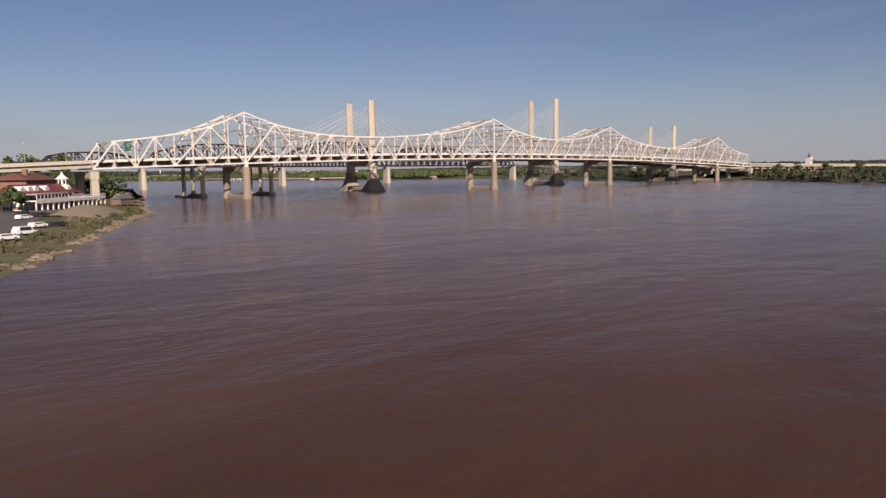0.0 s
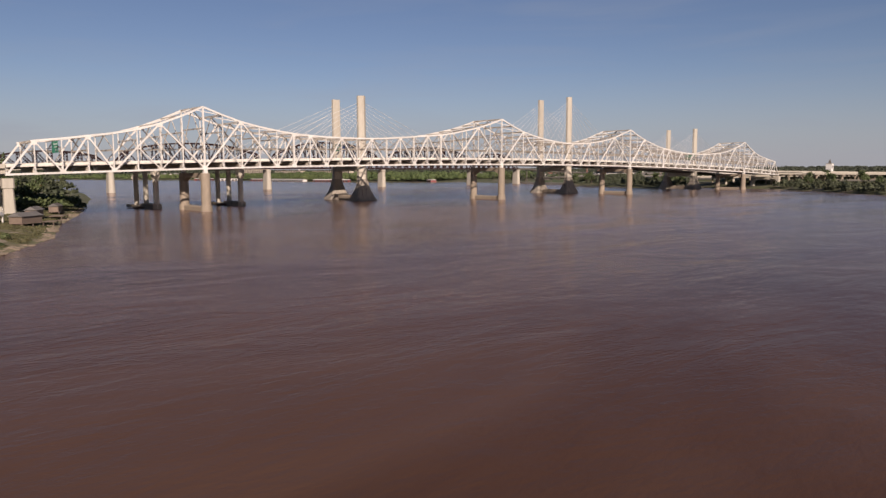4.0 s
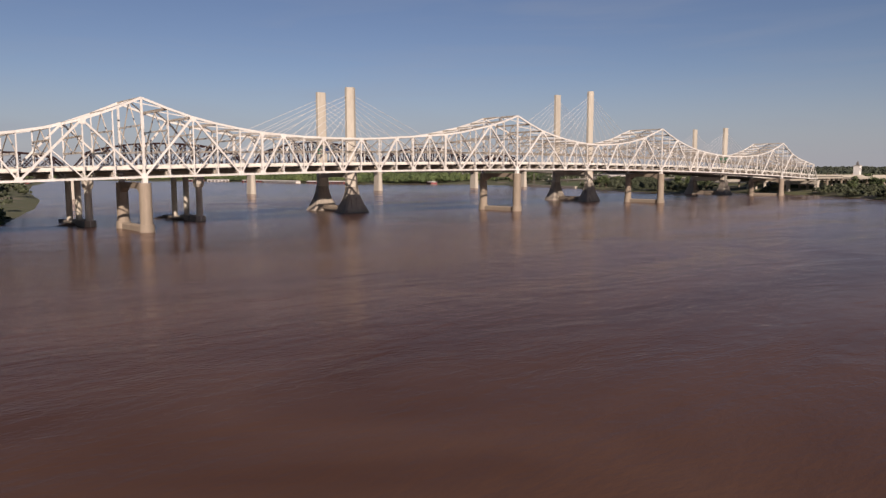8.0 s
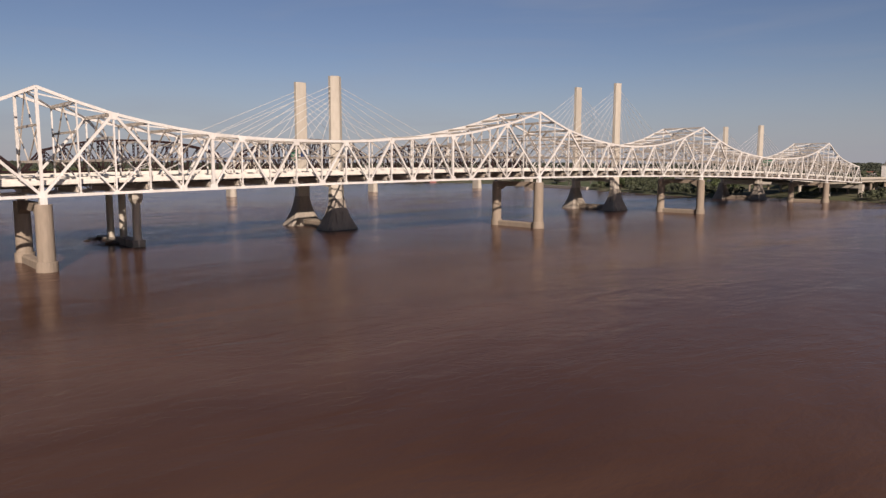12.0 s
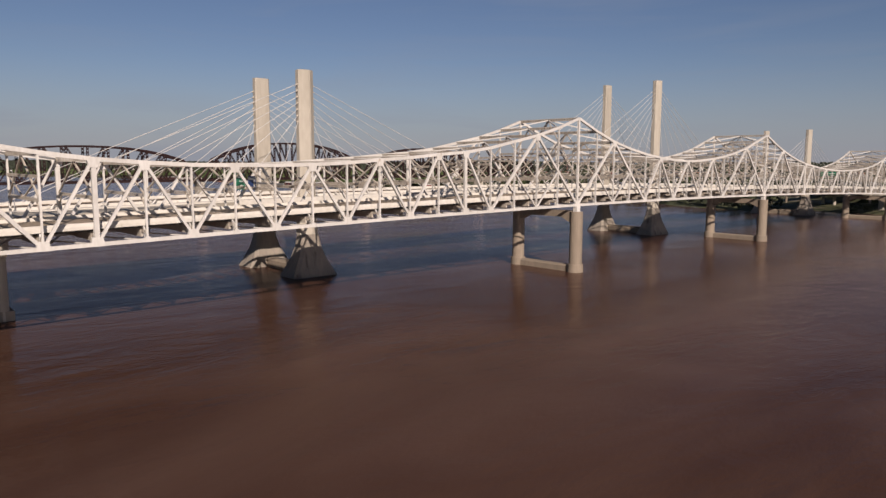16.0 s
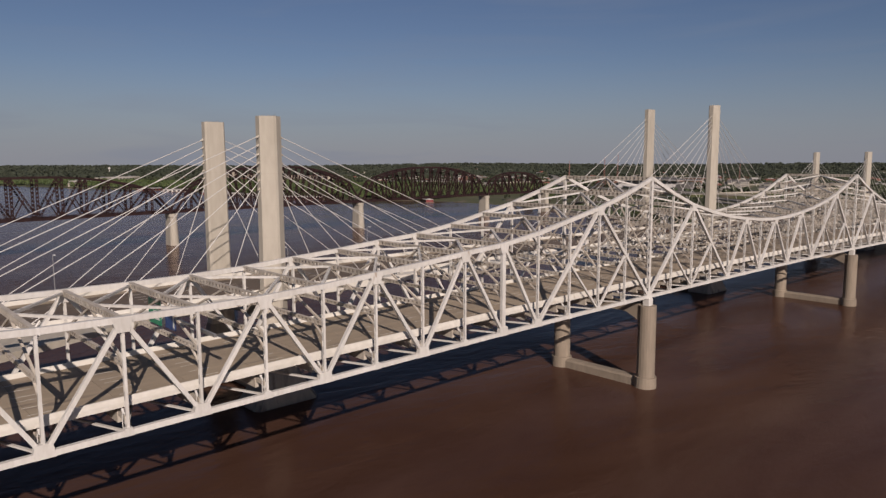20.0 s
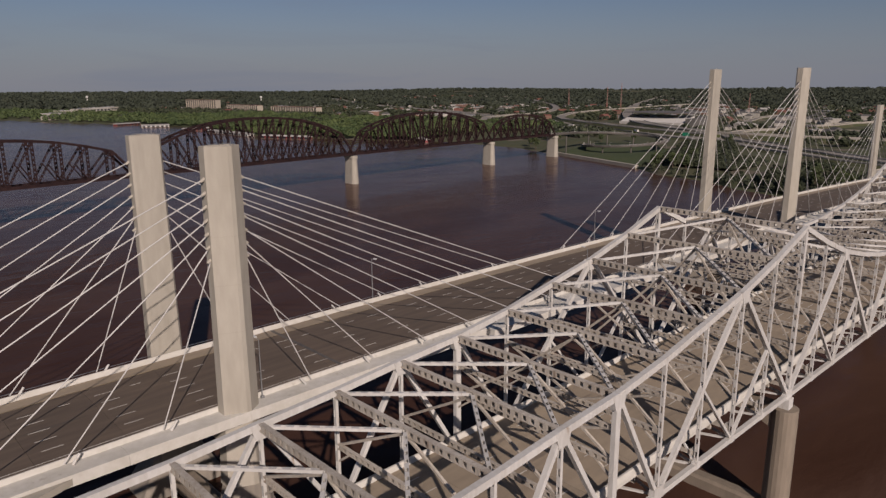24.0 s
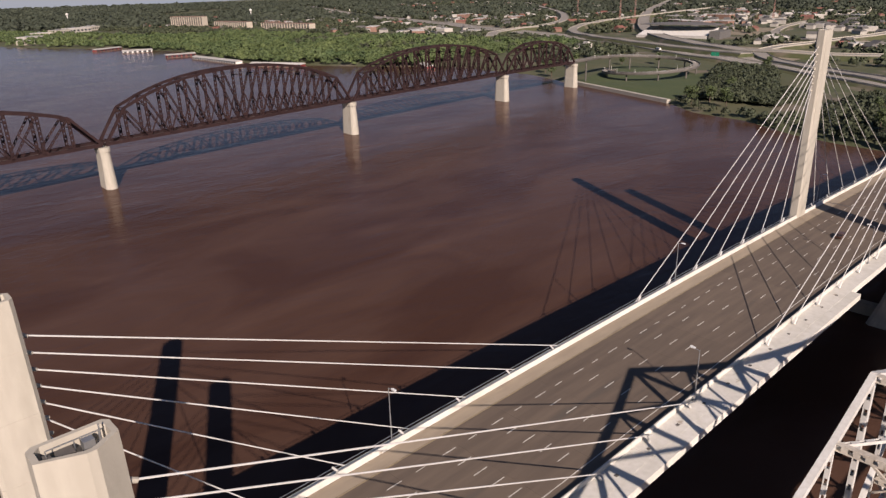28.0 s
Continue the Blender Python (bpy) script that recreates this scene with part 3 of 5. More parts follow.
APP_LAMPS = [(-100.0, 1.0), (-119.0, 1.0), (-138.0, 1.0), (-160.0, 1.0)]
approach(677.5, 1150, 3.0, 12, -30)


# green overhead signs hung in the truss
def sign_gantry(x, w, h, y0):
    z = low_z(x) + DECK_UP
    g = thing("overhead_sign", "green road sign on a steel bar hung between the trusses", "road sign", "overhead signs", (x, 0, 0))
    part("support_bar", Solid().box(-0.2, 0.2, 1.0, 27.6, z + 5.4 + h * 0.4, z + 5.9 + h * 0.4), GREY, g)
    p = part("sign_panel", Solid().box(-0.55, -0.42, y0, y0 + w, z + 5.4, z + 5.4 + h), GREEN, g)
    part("sign_frame", Solid().box(-0.41, -0.3, y0 + 0.3, y0 + 0.5, z + 5.2, z + 5.6 + h).box(-0.41, -0.3, y0 + w - 0.5, y0 + w - 0.3, z + 5.2, z + 5.6 + h), GREY, g)
    for l, f in ((0.75, 0.72), (0.6, 0.47), (0.45, 0.2)):
        part("text_bar", Solid().box(-0.57, -0.555, y0 + 0.6, y0 + 0.6 + (w - 1.2) * l, z + 5.4 + h * f, z + 5.4 + h * f + 0.4), SIGNW, p, "white unreadable text bar")
    return g


BLUE = material("blue_sign_sheet", (0.03, 0.07, 0.22), (0.02, 0.05, 0.16), 0.5, 0, 0.3, 2, 0, 1)
for sx, sw, sh, sy in ((-65.5, 10.5, 5.2, 5.0), (96.8, 5.6, 4.4, 21.6), (500.0, 9.5, 4.6, 6.0)):
    sgn = sign_gantry(sx, sw, sh, sy)
    if sx == 96.8:
        zb = low_z(sx) + DECK_UP
        part("shield_panel", Solid().box(-0.55, -0.42, 15.3, 19.5, zb + 5.6, zb + 9.2), BLUE, sgn, "blue sign panel with white border")
        part("shield_border", Solid().box(-0.57, -0.555, 15.6, 19.2, zb + 8.2, zb + 8.8).box(-0.57, -0.555, 15.6, 16.2, zb + 6.0, zb + 8.2), SIGNW, sgn)

# ---- the cable-stayed bridge ----
stay = thing("cable_stayed_bridge", "cable-stayed road bridge with pale concrete tower legs and white cables", "bridge")
TOWERS = ((140.0, 59.6, 93.5, 72.8), (368.0, 58.0, 92.3, 87.0), (599.0, 61.0, 95.0, 67.6))
DZ = 28.6
DY0, DY1 = 61.6, 90.6


def dz(x):
    """The road's height, on a flat crest curve."""
    return DZ - 5.2e-5 * (x - 225) ** 2


def deck_line(x0, x1, y, n=40):
    return [(x0 + (x1 - x0) * k / n, y, dz(x0 + (x1 - x0) * k / n)) for k in range(n + 1)]


def deck_box(a, b, y0, y1, z0, z1):
    """A block between two places along the road that follows its slope."""
    p, q = dz(a), dz(b)
    return Solid().add([(a, y0, p + z0), (b, y0, q + z0), (b, y1, q + z0), (a, y1, p + z0), (a, y0, p + z1), (b, y0, q + z1), (b, y1, q + z1), (a, y1, p + z1)],
                       [(0, 3, 2, 1), (4, 5, 6, 7), (0, 1, 5, 4), (1, 2, 6, 5), (2, 3, 7, 6), (3, 0, 4, 7)])



def leg_ring(x, y, z, hx, hy, out):
    """A five-sided leg: a flat inner face with cut corners, and an outer face brought to a blunt ridge."""
    c = 0.45
    pts = [(x - hx + c, y - out * hy, z), (x + hx - c, y - out * hy, z), (x + hx, y - out * (hy - c), z), (x + hx, y + out * hy * 0.35, z),
           (x + hx * 0.32, y + out * hy * 1.15, z), (x + hx * 0.08, y + out * hy * 1.15, z), (x - hx, y + out * hy * 0.35, z), (x - hx, y - out * (hy - c), z)]
    return pts if out > 0 else pts[::-1]


def tower_leg(x, y, top, out, parent):
    """A leg with a flared foot in the water, a plain shaft with pour joints, and an open head with gear behind a parapet."""
    foot = Solid().loft([octagon(x, y, z, a, b, 1.1) for z, a, b in ((-3, 9.8, 6.2), (0.3, 9.0, 5.8), (3.0, 7.4, 5.0), (7.0, 5.4, 3.9), (11.0, 4.2, 3.0), (15.0, 3.65, 2.45))])
    rings = [leg_ring(x, y, z, a, b, out) for z, a, b in ((15.0, 3.6, 2.4), (DZ - 2, 3.2, 1.95), (DZ + 18, 3.05, 1.8), (top - 1.3, 2.95, 1.75), (top, 2.92, 1.73))]
    sh = Solid()
    n = 8
    sh.v = [p for r in rings for p in r]
    sh.f = [(k * n + i, k * n + (i + 1) % n, (k + 1) * n + (i + 1) % n, (k + 1) * n + i) for k in range(4) for i in range(n)]
    rim, floor_ring = leg_ring(x, y, top, 2.45, 1.32, out), leg_ring(x, y, top - 1.2, 2.45, 1.32, out)
    m = len(sh.v)
    sh.v += rim + floor_ring
    sh.f += [(4 * n + i, 4 * n + (i + 1) % n, m + (i + 1) % n, m + i) for i in range(n)]
    sh.f += [(m + i, m + (i + 1) % n, m + n + (i + 1) % n, m + n + i) for i in range(n)]
    sh.f += [tuple(range(m + n, m + 2 * n))]
    leg = part("tower_leg", sh, PALE, parent)
    # foot is coloured darker than the leg to carry its shade
    part("flared_foot", foot, FOOTC, leg, "stained flared concrete foot with shade put into its colour")
    part("roof_hatch", Solid().box(x - 1.3, x - 0.1, y - 0.55, y + 0.55, top - 1.2, top - 0.35), DARKC, leg)
    part("roof_gear", Solid().box(x + 0.5, x + 1.3, y - 0.35, y + 0.4, top - 1.2, top - 0.1), GREY, leg, "grey steel gear box")
    part("roof_gear", Solid().box(x - 2.1, x - 1.6, y - 0.6, y + 0.5, top - 1.2, top - 0.3), DARKC, leg, "dark steel gear box")
    part("guard_rail", Solid().bar((x - 1.9, y, top + 0.25), (x + 1.7, y, top + 0.25), 0.07, 0.07).tube((x - 1.9, y, top - 1.2), (x - 1.9, y, top + 0.25), 0.04, 0.04, 6).tube((x, y, top - 1.2), (x, y, top + 0.25), 0.04, 0.04, 6).tube((x + 1.7, y, top - 1.2), (x + 1.7, y, top + 0.25), 0.04, 0.04, 6), GREY, leg)
    part("mast_light", Solid().tube((x + 1.8, y, top - 1.2), (x + 1.8, y, top + 0.75), 0.08, 0.06, 6), GREY, leg)
    for k in range(7):                          # cable pockets on both faces
        z = top - 5.0 - 2.15 * k
        for s in (-1, 1):
            part("cable_pocket", Solid().tube((x + s * 2.8, y, z + 0.1), (x + s * 3.6, y, z - 0.35), 0.3, 0.24, 8), PALE, leg)
    for z in (DZ + 6.0, DZ + 14.0, DZ + 22.0, DZ + 30.0, DZ + 38.0):
        if z < top - 3:
            hx = 3.14 - 0.004 * (z - DZ)
            part("pour_joint", Solid().loft([leg_ring(x, y, q, hx, 1.9 - 0.003 * (z - DZ), out) for q in (z, z + 0.12)]), PALE, leg)
    return leg


for x, yn, yf, top in TOWERS:
    tw = part("tower_strut", Solid().loft([[(x - 2.4, y, z0), (x + 2.4, y, z0), (x + 2.4, y, z1), (x - 2.4, y, z1)] for y, z0, z1 in ((yn + 1.5, dz(x) - 8, dz(x) - 3.4), (75.5, dz(x) - 7, dz(x) - 3.4), (yf - 1.5, dz(x) - 8, dz(x) - 3.4))]), PALE, stay)
    part("foot_wall", Solid().sweep([(x, yn + 3, 0), (x, yf - 3, 0)], [(-2.2, -3), (2.2, -3), (2.2, 2.8), (1.4, 3.6), (-1.4, 3.6), (-2.2, 2.8)]), TAN, tw)
    xn = x - 0.8 if x < 200 else x
    tower_leg(xn, yn, top, -1, tw)
    tower_leg(x, yf, top, 1, tw)
    for lx, y, ya in ((xn, yn, DY0 - 1.6), (x, yf, DY1 + 1.0)):
        for k in range(7):
            for s in (-1, 1):
                xd = x + s * 14.1 * (k + 1) * (1.0 if k else 0.97)
                a = (lx + s * 2.95, y, top - 5.0 - 2.15 * (6 - k))
                part("stay_cable", Solid().tube(a, (xd, ya, dz(xd) + 0.9), 0.105, 0.105, 8, False), CABLE, stay)
                part("cable_anchor", Solid().tube((xd - s * 1.2, ya, dz(xd) + 0.3), (xd - s * 2.3, ya + (y - ya) * 0.03, dz(xd) + 1.75), 0.24, 0.2, 8), WHITE, stay)

X0, X1 = -60.0, 720.0
n_slab = 60
for k in range(n_slab):
    a, b = X0 + (X1 - X0) * k / n_slab, X0 + (X1 - X0) * (k + 1) / n_slab
    part("deck_slab", deck_box(a + 0.02, b - 0.02, DY0, DY1, -0.5, 0), ROADL, stay)
part("parapet", Solid().sweep(deck_line(X0, X1, DY1 + 0.25), [(-0.28, -0.6), (0.28, -0.6), (0.28, 0.1), (0.12, 1.05), (-0.12, 1.05), (-0.28, 0.1)]), PARA, stay)
part("parapet", Solid().sweep(deck_line(X0, X1, DY0 - 0.25), [(-0.28, -0.6), (0.28, -0.6), (0.28, 0.1), (0.12, 1.05), (-0.12, 1.05), (-0.28, 0.1)]), PARA, stay)
for y0, y1 in ((DY0 - 4.3, DY0 - 0.5), (DY1 + 0.5, DY1 + 1.9)):
    for k in range(39):
        a, b = X0 + k * 20, X0 + k * 20 + 20
        part("edge_ledge", deck_box(a + 0.02, b - 0.02, y0, y1, -1.6, 0.2), PARA, stay)
for xa, xb in ((198.0, 313.0), (426.0, 541.0)):     # broad middle of each span's ledge
    for k in range(5):
        a, b = xa + (xb - xa) * k / 5, xa + (xb - xa) * (k + 1) / 5
        part("wide_ledge", deck_box(a + 0.02, b - 0.02, DY0 - 6.6, DY0 - 4.31, -1.4, 0.17), PARA, stay)
    for k in range(12):
        x = xa + 4 + k * 9.6
        part("drain_opening", deck_box(x, x + 0.7, DY0 - 2.9, DY0 - 2.35, 0.205, 0.26), DARKC, stay)
part("outer_rail", Solid().sweep(deck_line(X0, X1, DY1 + 1.8), [(-0.05, 0.85), (0.05, 0.85), (0.05, 0.95), (-0.05, 0.95)]), GREY, stay)
# underside members share the same shade-toned dark colour
for y in (DY0 + 1.2, DY1 - 1.4):
    part("edge_girder", Solid().sweep(deck_line(X0, X1, y), [(-0.5, -3.0), (0.5, -3.0), (0.5, -0.52), (-0.5, -0.52)]), DARKC, stay)
for k in range(78):
    x = X0 + 5 + 10 * k
    part("floor_beam", Solid().box(x - 0.25, x + 0.25, DY0 + 1.8, DY1 - 2.0, dz(x) - 2.2, dz(x) - 0.53), DARKC, stay)
dash = Solid().box(0, 3.1, -0.09, 0.09, 0.006, 0.024).mesh("lane_dash", MARK)
for y in (68.0, 71.7, 75.4, 79.1, 82.8):
    s = Solid()
    for k in range(64):
        x = X0 + k * 12.2
        if 120 < x < 560:
            d = new("lane_dash", dash)
            d.parent, d.location = stay, (x, y, dz(x + 1.5))
        else:
            s.box(x, x + 3.1, y - 0.09, y + 0.09, dz(x + 1.5) + 0.006, dz(x + 1.5) + 0.03)
    part("lane_line", s, MARK, stay, "dashed white lane line")["kind"] = "stuff"
part("shoulder", Solid().sweep(deck_line(X0, X1, 88.85, 120), [(-1.65, 0.004), (1.65, 0.004), (1.65, 0.012), (-1.65, 0.012)]), DECKC, stay, "paler concrete shoulder beyond the edge line")
close = Solid()
for k in range(128):
    x = X0 + 3.0 + k * 6.1
    if k % 2 == 0:
        close.box(x + 3.2, x + 5.2, 82.72, 82.88, dz(x + 4) + 0.006, dz(x + 4) + 0.026)
part("lane_line", close, MARK, stay, "short white dashes between the lane dashes")["kind"] = "stuff"
part("lane_marking", Solid().sweep(deck_line(X0, X1, 87.0, 120), [(-0.09, 0.006), (0.09, 0.006), (0.09, 0.024), (-0.09, 0.024)]), YELL, stay, "solid yellow edge line")
part("lane_marking", Solid().sweep(deck_line(X0, X1, 64.2, 120), [(-0.08, 0.006), (0.08, 0.006), (0.08, 0.024), (-0.08, 0.024)]), MARK, stay, "solid white edge line")
for x in (144.0, 372.0, 601.0):
    part("deck_joint", deck_box(x + 18.4, x + 19.2, DY0 + 0.1, DY1 - 0.1, 0.006, 0.03), DARKC, stay)


def bent(x, y_near):
    """Columns on a footing under a long cap; the near column has a flared head."""
    y_far = DY1 - 2
    cap = part("bent", Solid().box(x - 1.6, x + 1.6, y_near - 2.6, DY1 + 1, dz(x) - 5.6, dz(x) - 3.0), PALE, stay)
    for y in (y_near + (y_far - y_near) * 0.38, y_near + (y_far - y_near) * 0.76):
        part("column", Solid().tube((x, y, -3), (x, y, dz(x) - 5.6), 1.4, 1.35, 16), PALE, cap)
    part("column", Solid().tube((x, y_near, -3), (x, y_near, 17.0), 1.55, 1.5, 18), PALE, cap)
    part("column_head", Solid().loft([octagon(x, y_near, z, a, b, 0.5) for z, a, b in ((16.6, 1.62, 1.62), (18.2, 1.95, 2.5), (dz(x) - 5.604, 1.95, 2.6))]), PALE, cap, "flared pale concrete column head")
    # footings take the lowered foot tone, shade included
    part("footing", Solid().box(x - 2.4, x + 2.4, y_near - 1.5, y_near + 19, -3, 2.6), FOOTC, cap)
    part("footing", Solid().box(x - 2.3, x + 2.3, y_near + 19.1, y_far + 1.5, -3, 1.3), FOOTC, cap)


for bx, by in ((-9.0, 46.0), (41.0, 46.5), (700.0, DY0 + 2)):
    bent(bx, by)
# a slip road joins the deck from the near side
part("slip_road", Solid().add([(-60, 42, 24.2), (70, 42, 25.6), (112, 57.2, 26.6), (-60, 57.2, 24.2), (-60, 42, 25.9), (70, 42, 27.1), (112, 57.2, 27.6), (-60, 57.2, 25.9)],
                              [(0, 3, 2, 1), (4, 5, 6, 7), (0, 1, 5, 4), (1, 2, 6, 5), (2, 3, 7, 6), (3, 0, 4, 7)]), PALE, stay, "pale concrete slip road slab")
stay_app = thing("approach_viaduct", "pale concrete approach viaduct beyond the cable-stayed spans", "viaduct", "approach viaducts")
for x0, x1, drop in ((-60.2, -460, 17), (720.2, 1150, 2)):
    pts = [(x0 + (x1 - x0) * t / 10, 76.1 + 14 * (t / 10) ** 2, dz(x0) - drop * t / 10) for t in range(11)]
    part("deck", Solid().sweep(pts, [(-15, -2.4), (15, -2.4), (15.6, 0), (15.6, 1.0), (15.2, 1.0), (15.2, 0), (-15.2, 0), (-15.2, 1.0), (-15.6, 1.0), (-15.6, 0)]), PALE, stay_app)
    for x, y, z in pts[1:]:
        for o in (-9, 9):
            part("column", Solid().tube((x, y + o, ground_z(x, y + o) - 1.5), (x, y + o, z - 2.4), 1.3, 1.3, 12), TAN, stay_app)


def lamp_post(x, y, s):
    l = thing("street_lamp", "slim grey steel street lamp on the bridge edge", "street lamp", "lamps along the bridge", (x, y, dz(x)))
    part("pole", Solid().tube((0, 0, 0.2), (0, 0, 11.0), 0.14, 0.08, 8), GREY, l)
    part("base_plate", Solid().box(-0.3, 0.3, -0.3, 0.3, 0.2, 0.6), GREY, l)
    part("arm", Solid().tube((0, 0, 10.9), (0, 1.3 * s, 11.2), 0.06, 0.05, 6), GREY, l)
    part("lamp_head", Solid().box(-0.22, 0.22, min(0.9 * s, 1.9 * s), max(0.9 * s, 1.9 * s), 11.1, 11.3), SIGNW, l)


lamp_post(-6.0, DY0 - 1.0, 1)
for lx, ly in APP_LAMPS:
    lp = copy_thing(bpy.data.objects["street_lamp"], pose(lx, ly + 1.2, low_z(-87.4) + DECK_UP - 0.4 - (-87.6 - lx) * 0.044))
for k in range(8):
    lamp_post(96.5 + 96 * k if k else 96.5, DY1 + 1.2, -1)
    lamp_post(48.0 + 96 * k, DY0 - 1.0, 1)

# ---- the old brown railway truss bridge ----
BFP = [(-36.0, 397.5), (73.0, 408.0), (256.0, 425.0), (439.0, 441.0), (623.0, 454.0), (733.0, 457.5)]
BZ = 25.0
old = thing("old_truss_bridge", "dark brown riveted camelback truss bridge on stone piers", "bridge")


def old_span(a, b, n, peak, endh):
    a, b = Vector((*a, BZ)), Vector((*b, BZ))
    d = (b - a).normalized()
    side = Vector((-d.y, d.x, 0))
    a, b = a + d * 1.2, b - d * 1.2

    def p(i, top, s):
        q = a.lerp(b, i / n) + side * s * 4.6
        if top:
            t = abs(2 * i / n - 1)
            q.z += endh + (peak - endh) * (1 - t ** 2.4 / (1 - 2 / n) ** 2.4 if t < 1 else 0)
        return q
    for s in (-1, 1):
        for i in range(n):
            part("bottom_chord", Solid().bar(p(i, 0, s), p(i + 1, 0, s), 0.9, 1.9), RUST, old)
            if 0 < i < n - 1:
                part("top_chord", Solid().bar(p(i, 1, s), p(i + 1, 1, s), 1.2, 1.35), RUST, old)
        part("end_post", Solid().bar(p(0, 0, s), p(1, 1, s), 1.2, 1.4), RUST, old)
        part("end_post", Solid().bar(p(n, 0, s), p(n - 1, 1, s), 1.2, 1.4), RUST, old)
        for i in range(1, n):
            part("vertical_post", Solid().laced(p(i, 0, s), p(i, 1, s), 1.6, 0.9, side, 2.6), RUST, old)
        for i in range(1, n - 1):
            q, r = (p(i, 1, s), p(i + 1, 0, s)) if i < n / 2 else (p(i + 1, 1, s), p(i, 0, s))
            part("diagonal", Solid().laced(q, r, 1.1, 0.8, side, 2.2), RUST, old)
            if 2 <= i < n - 2:
                m = q.lerp(r, 0.5)
                part("sub_strut", Solid().bar(m, p(i, 0, s) if i < n / 2 else p(i + 1, 0, s), 0.55, 0.6), RUST, old)
    lat = Solid()
    for i in range(1, n):
        lat.bar(p(i, 1, -1), p(i, 1, 1), 0.5, 0.6)
        if i < n - 1:
            lat.bar(p(i, 1, -1), p(i + 1, 1, 1), 0.3, 0.3).bar(p(i, 1, 1), p(i + 1, 1, -1), 0.3, 0.3)
        h = p(i, 1, 1).z - BZ
        if h > 14:
            lat.bar(p(i, 1, -1) - Vector((0, 0, 5)), p(i, 1, 1) - Vector((0, 0, 5)), 0.35, 0.4)
    part("top_bracing", lat, RUST, old)
    fl = Solid()
    for i in range(n + 1):
        fl.bar(p(i, 0, -1) + Vector((0, 0, -0.3)), p(i, 0, 1) + Vector((0, 0, -0.3)), 0.5, 1.3)
    part("floor_beams", fl, RUST, old)
    part("walkway", Solid().bar(a + Vector((0, 0, -0.5)), b + Vector((0, 0, -0.5)), 6.6, 0.25), DARKC, old, "grey concrete walkway slab")
    for s in (-1, 1):
        part("railing", Solid().bar(a + side * s * 3.4 + Vector((0, 0, 1.9)), b + side * s * 3.4 + Vector((0, 0, 1.9)), 0.1, 0.1)
             .bar(a + side * s * 3.4 + Vector((0, 0, 1.3)), b + side * s * 3.4 + Vector((0, 0, 1.3)), 0.06, 0.1), RUST, old)


for k, (n, pk, eh) in enumerate(((8, 16, 12), (12, 27, 17), (14, 33, 18), (14, 31, 18), (9, 24, 15))):
    old_span(BFP[k], BFP[k + 1], n, pk, eh)


def stone_pier(x, y, ang=-5.0):
    m = pose(x, y, 0, 0, 0, ang)
    rings = []
    for z, a, b in ((-3, 3.6, 8.4), (BZ - 4, 2.7, 7.2), (BZ - 3.8, 3.2, 7.8), (BZ - 1.4, 3.2, 7.8)):
        r = []
        for i in range(16):
            t = 2 * math.pi * i / 16
            cx, cy = math.cos(t) * a, math.sin(t) * a
            r.append(m @ Vector((cx, cy + (b - a) * (1 if cy >= 0 else -1), z)))
        rings.append(r)
    part("stone_pier", Solid().loft(rings), PALE, old, "pale stone pier with rounded ends")


for x, y in BFP:
    stone_pier(x, y)

# ---- far bank upstream: highways, park, ramp ----
HIGH = [(700, -260), (790, 20), (860, 190), (945, 310), (1030, 470), (1147, 667), (1289, 1036), (1474, 1486), (1750, 2200), (2200, 3200)]
HIGH2 = [(1150, 60), (1085, 240), (1075, 400), (1130, 520), (1300, 700), (1640, 930), (2300, 1300), (3200, 1700)]
RAMP2 = [(760, 60), (830, 150), (905, 250), (985, 350), (1050, 400), (1150, 420), (1400, 380), (1900, 330), (2700, 300)]


def smooth_line(pts, n=6):
    out = []
    for i in range(len(pts) - 1):
        p0, p1, p2, p3 = (Vector((*pts[max(min(j, len(pts) - 1), 0)], 0)) for j in (i - 1, i, i + 1, i + 2))
        for k in range(n):
            t = k / n
            q = 0.5 * ((2 * p1) + (p2 - p0) * t + (2 * p0 - 5 * p1 + 4 * p2 - p3) * t * t + (3 * p1 - p0 - 3 * p2 + p3) * t ** 3)
            out.append((q.x, q.y))
    out.append(pts[-1])
    return out


def dist_line(x, y, line):
    x, y = np.asarray(x, float), np.asarray(y, float)
    best = np.full(x.shape, 1e9)
    for (ax, ay), (bx, by) in zip(line[:-1], line[1:]):
        dx, dy = bx - ax, by - ay
        t = np.clip(((x - ax) * dx + (y - ay) * dy) / (dx * dx + dy * dy + 1e-9), 0, 1)
        best = np.minimum(best, np.hypot(x - ax - t * dx, y - ay - t * dy))
    return best


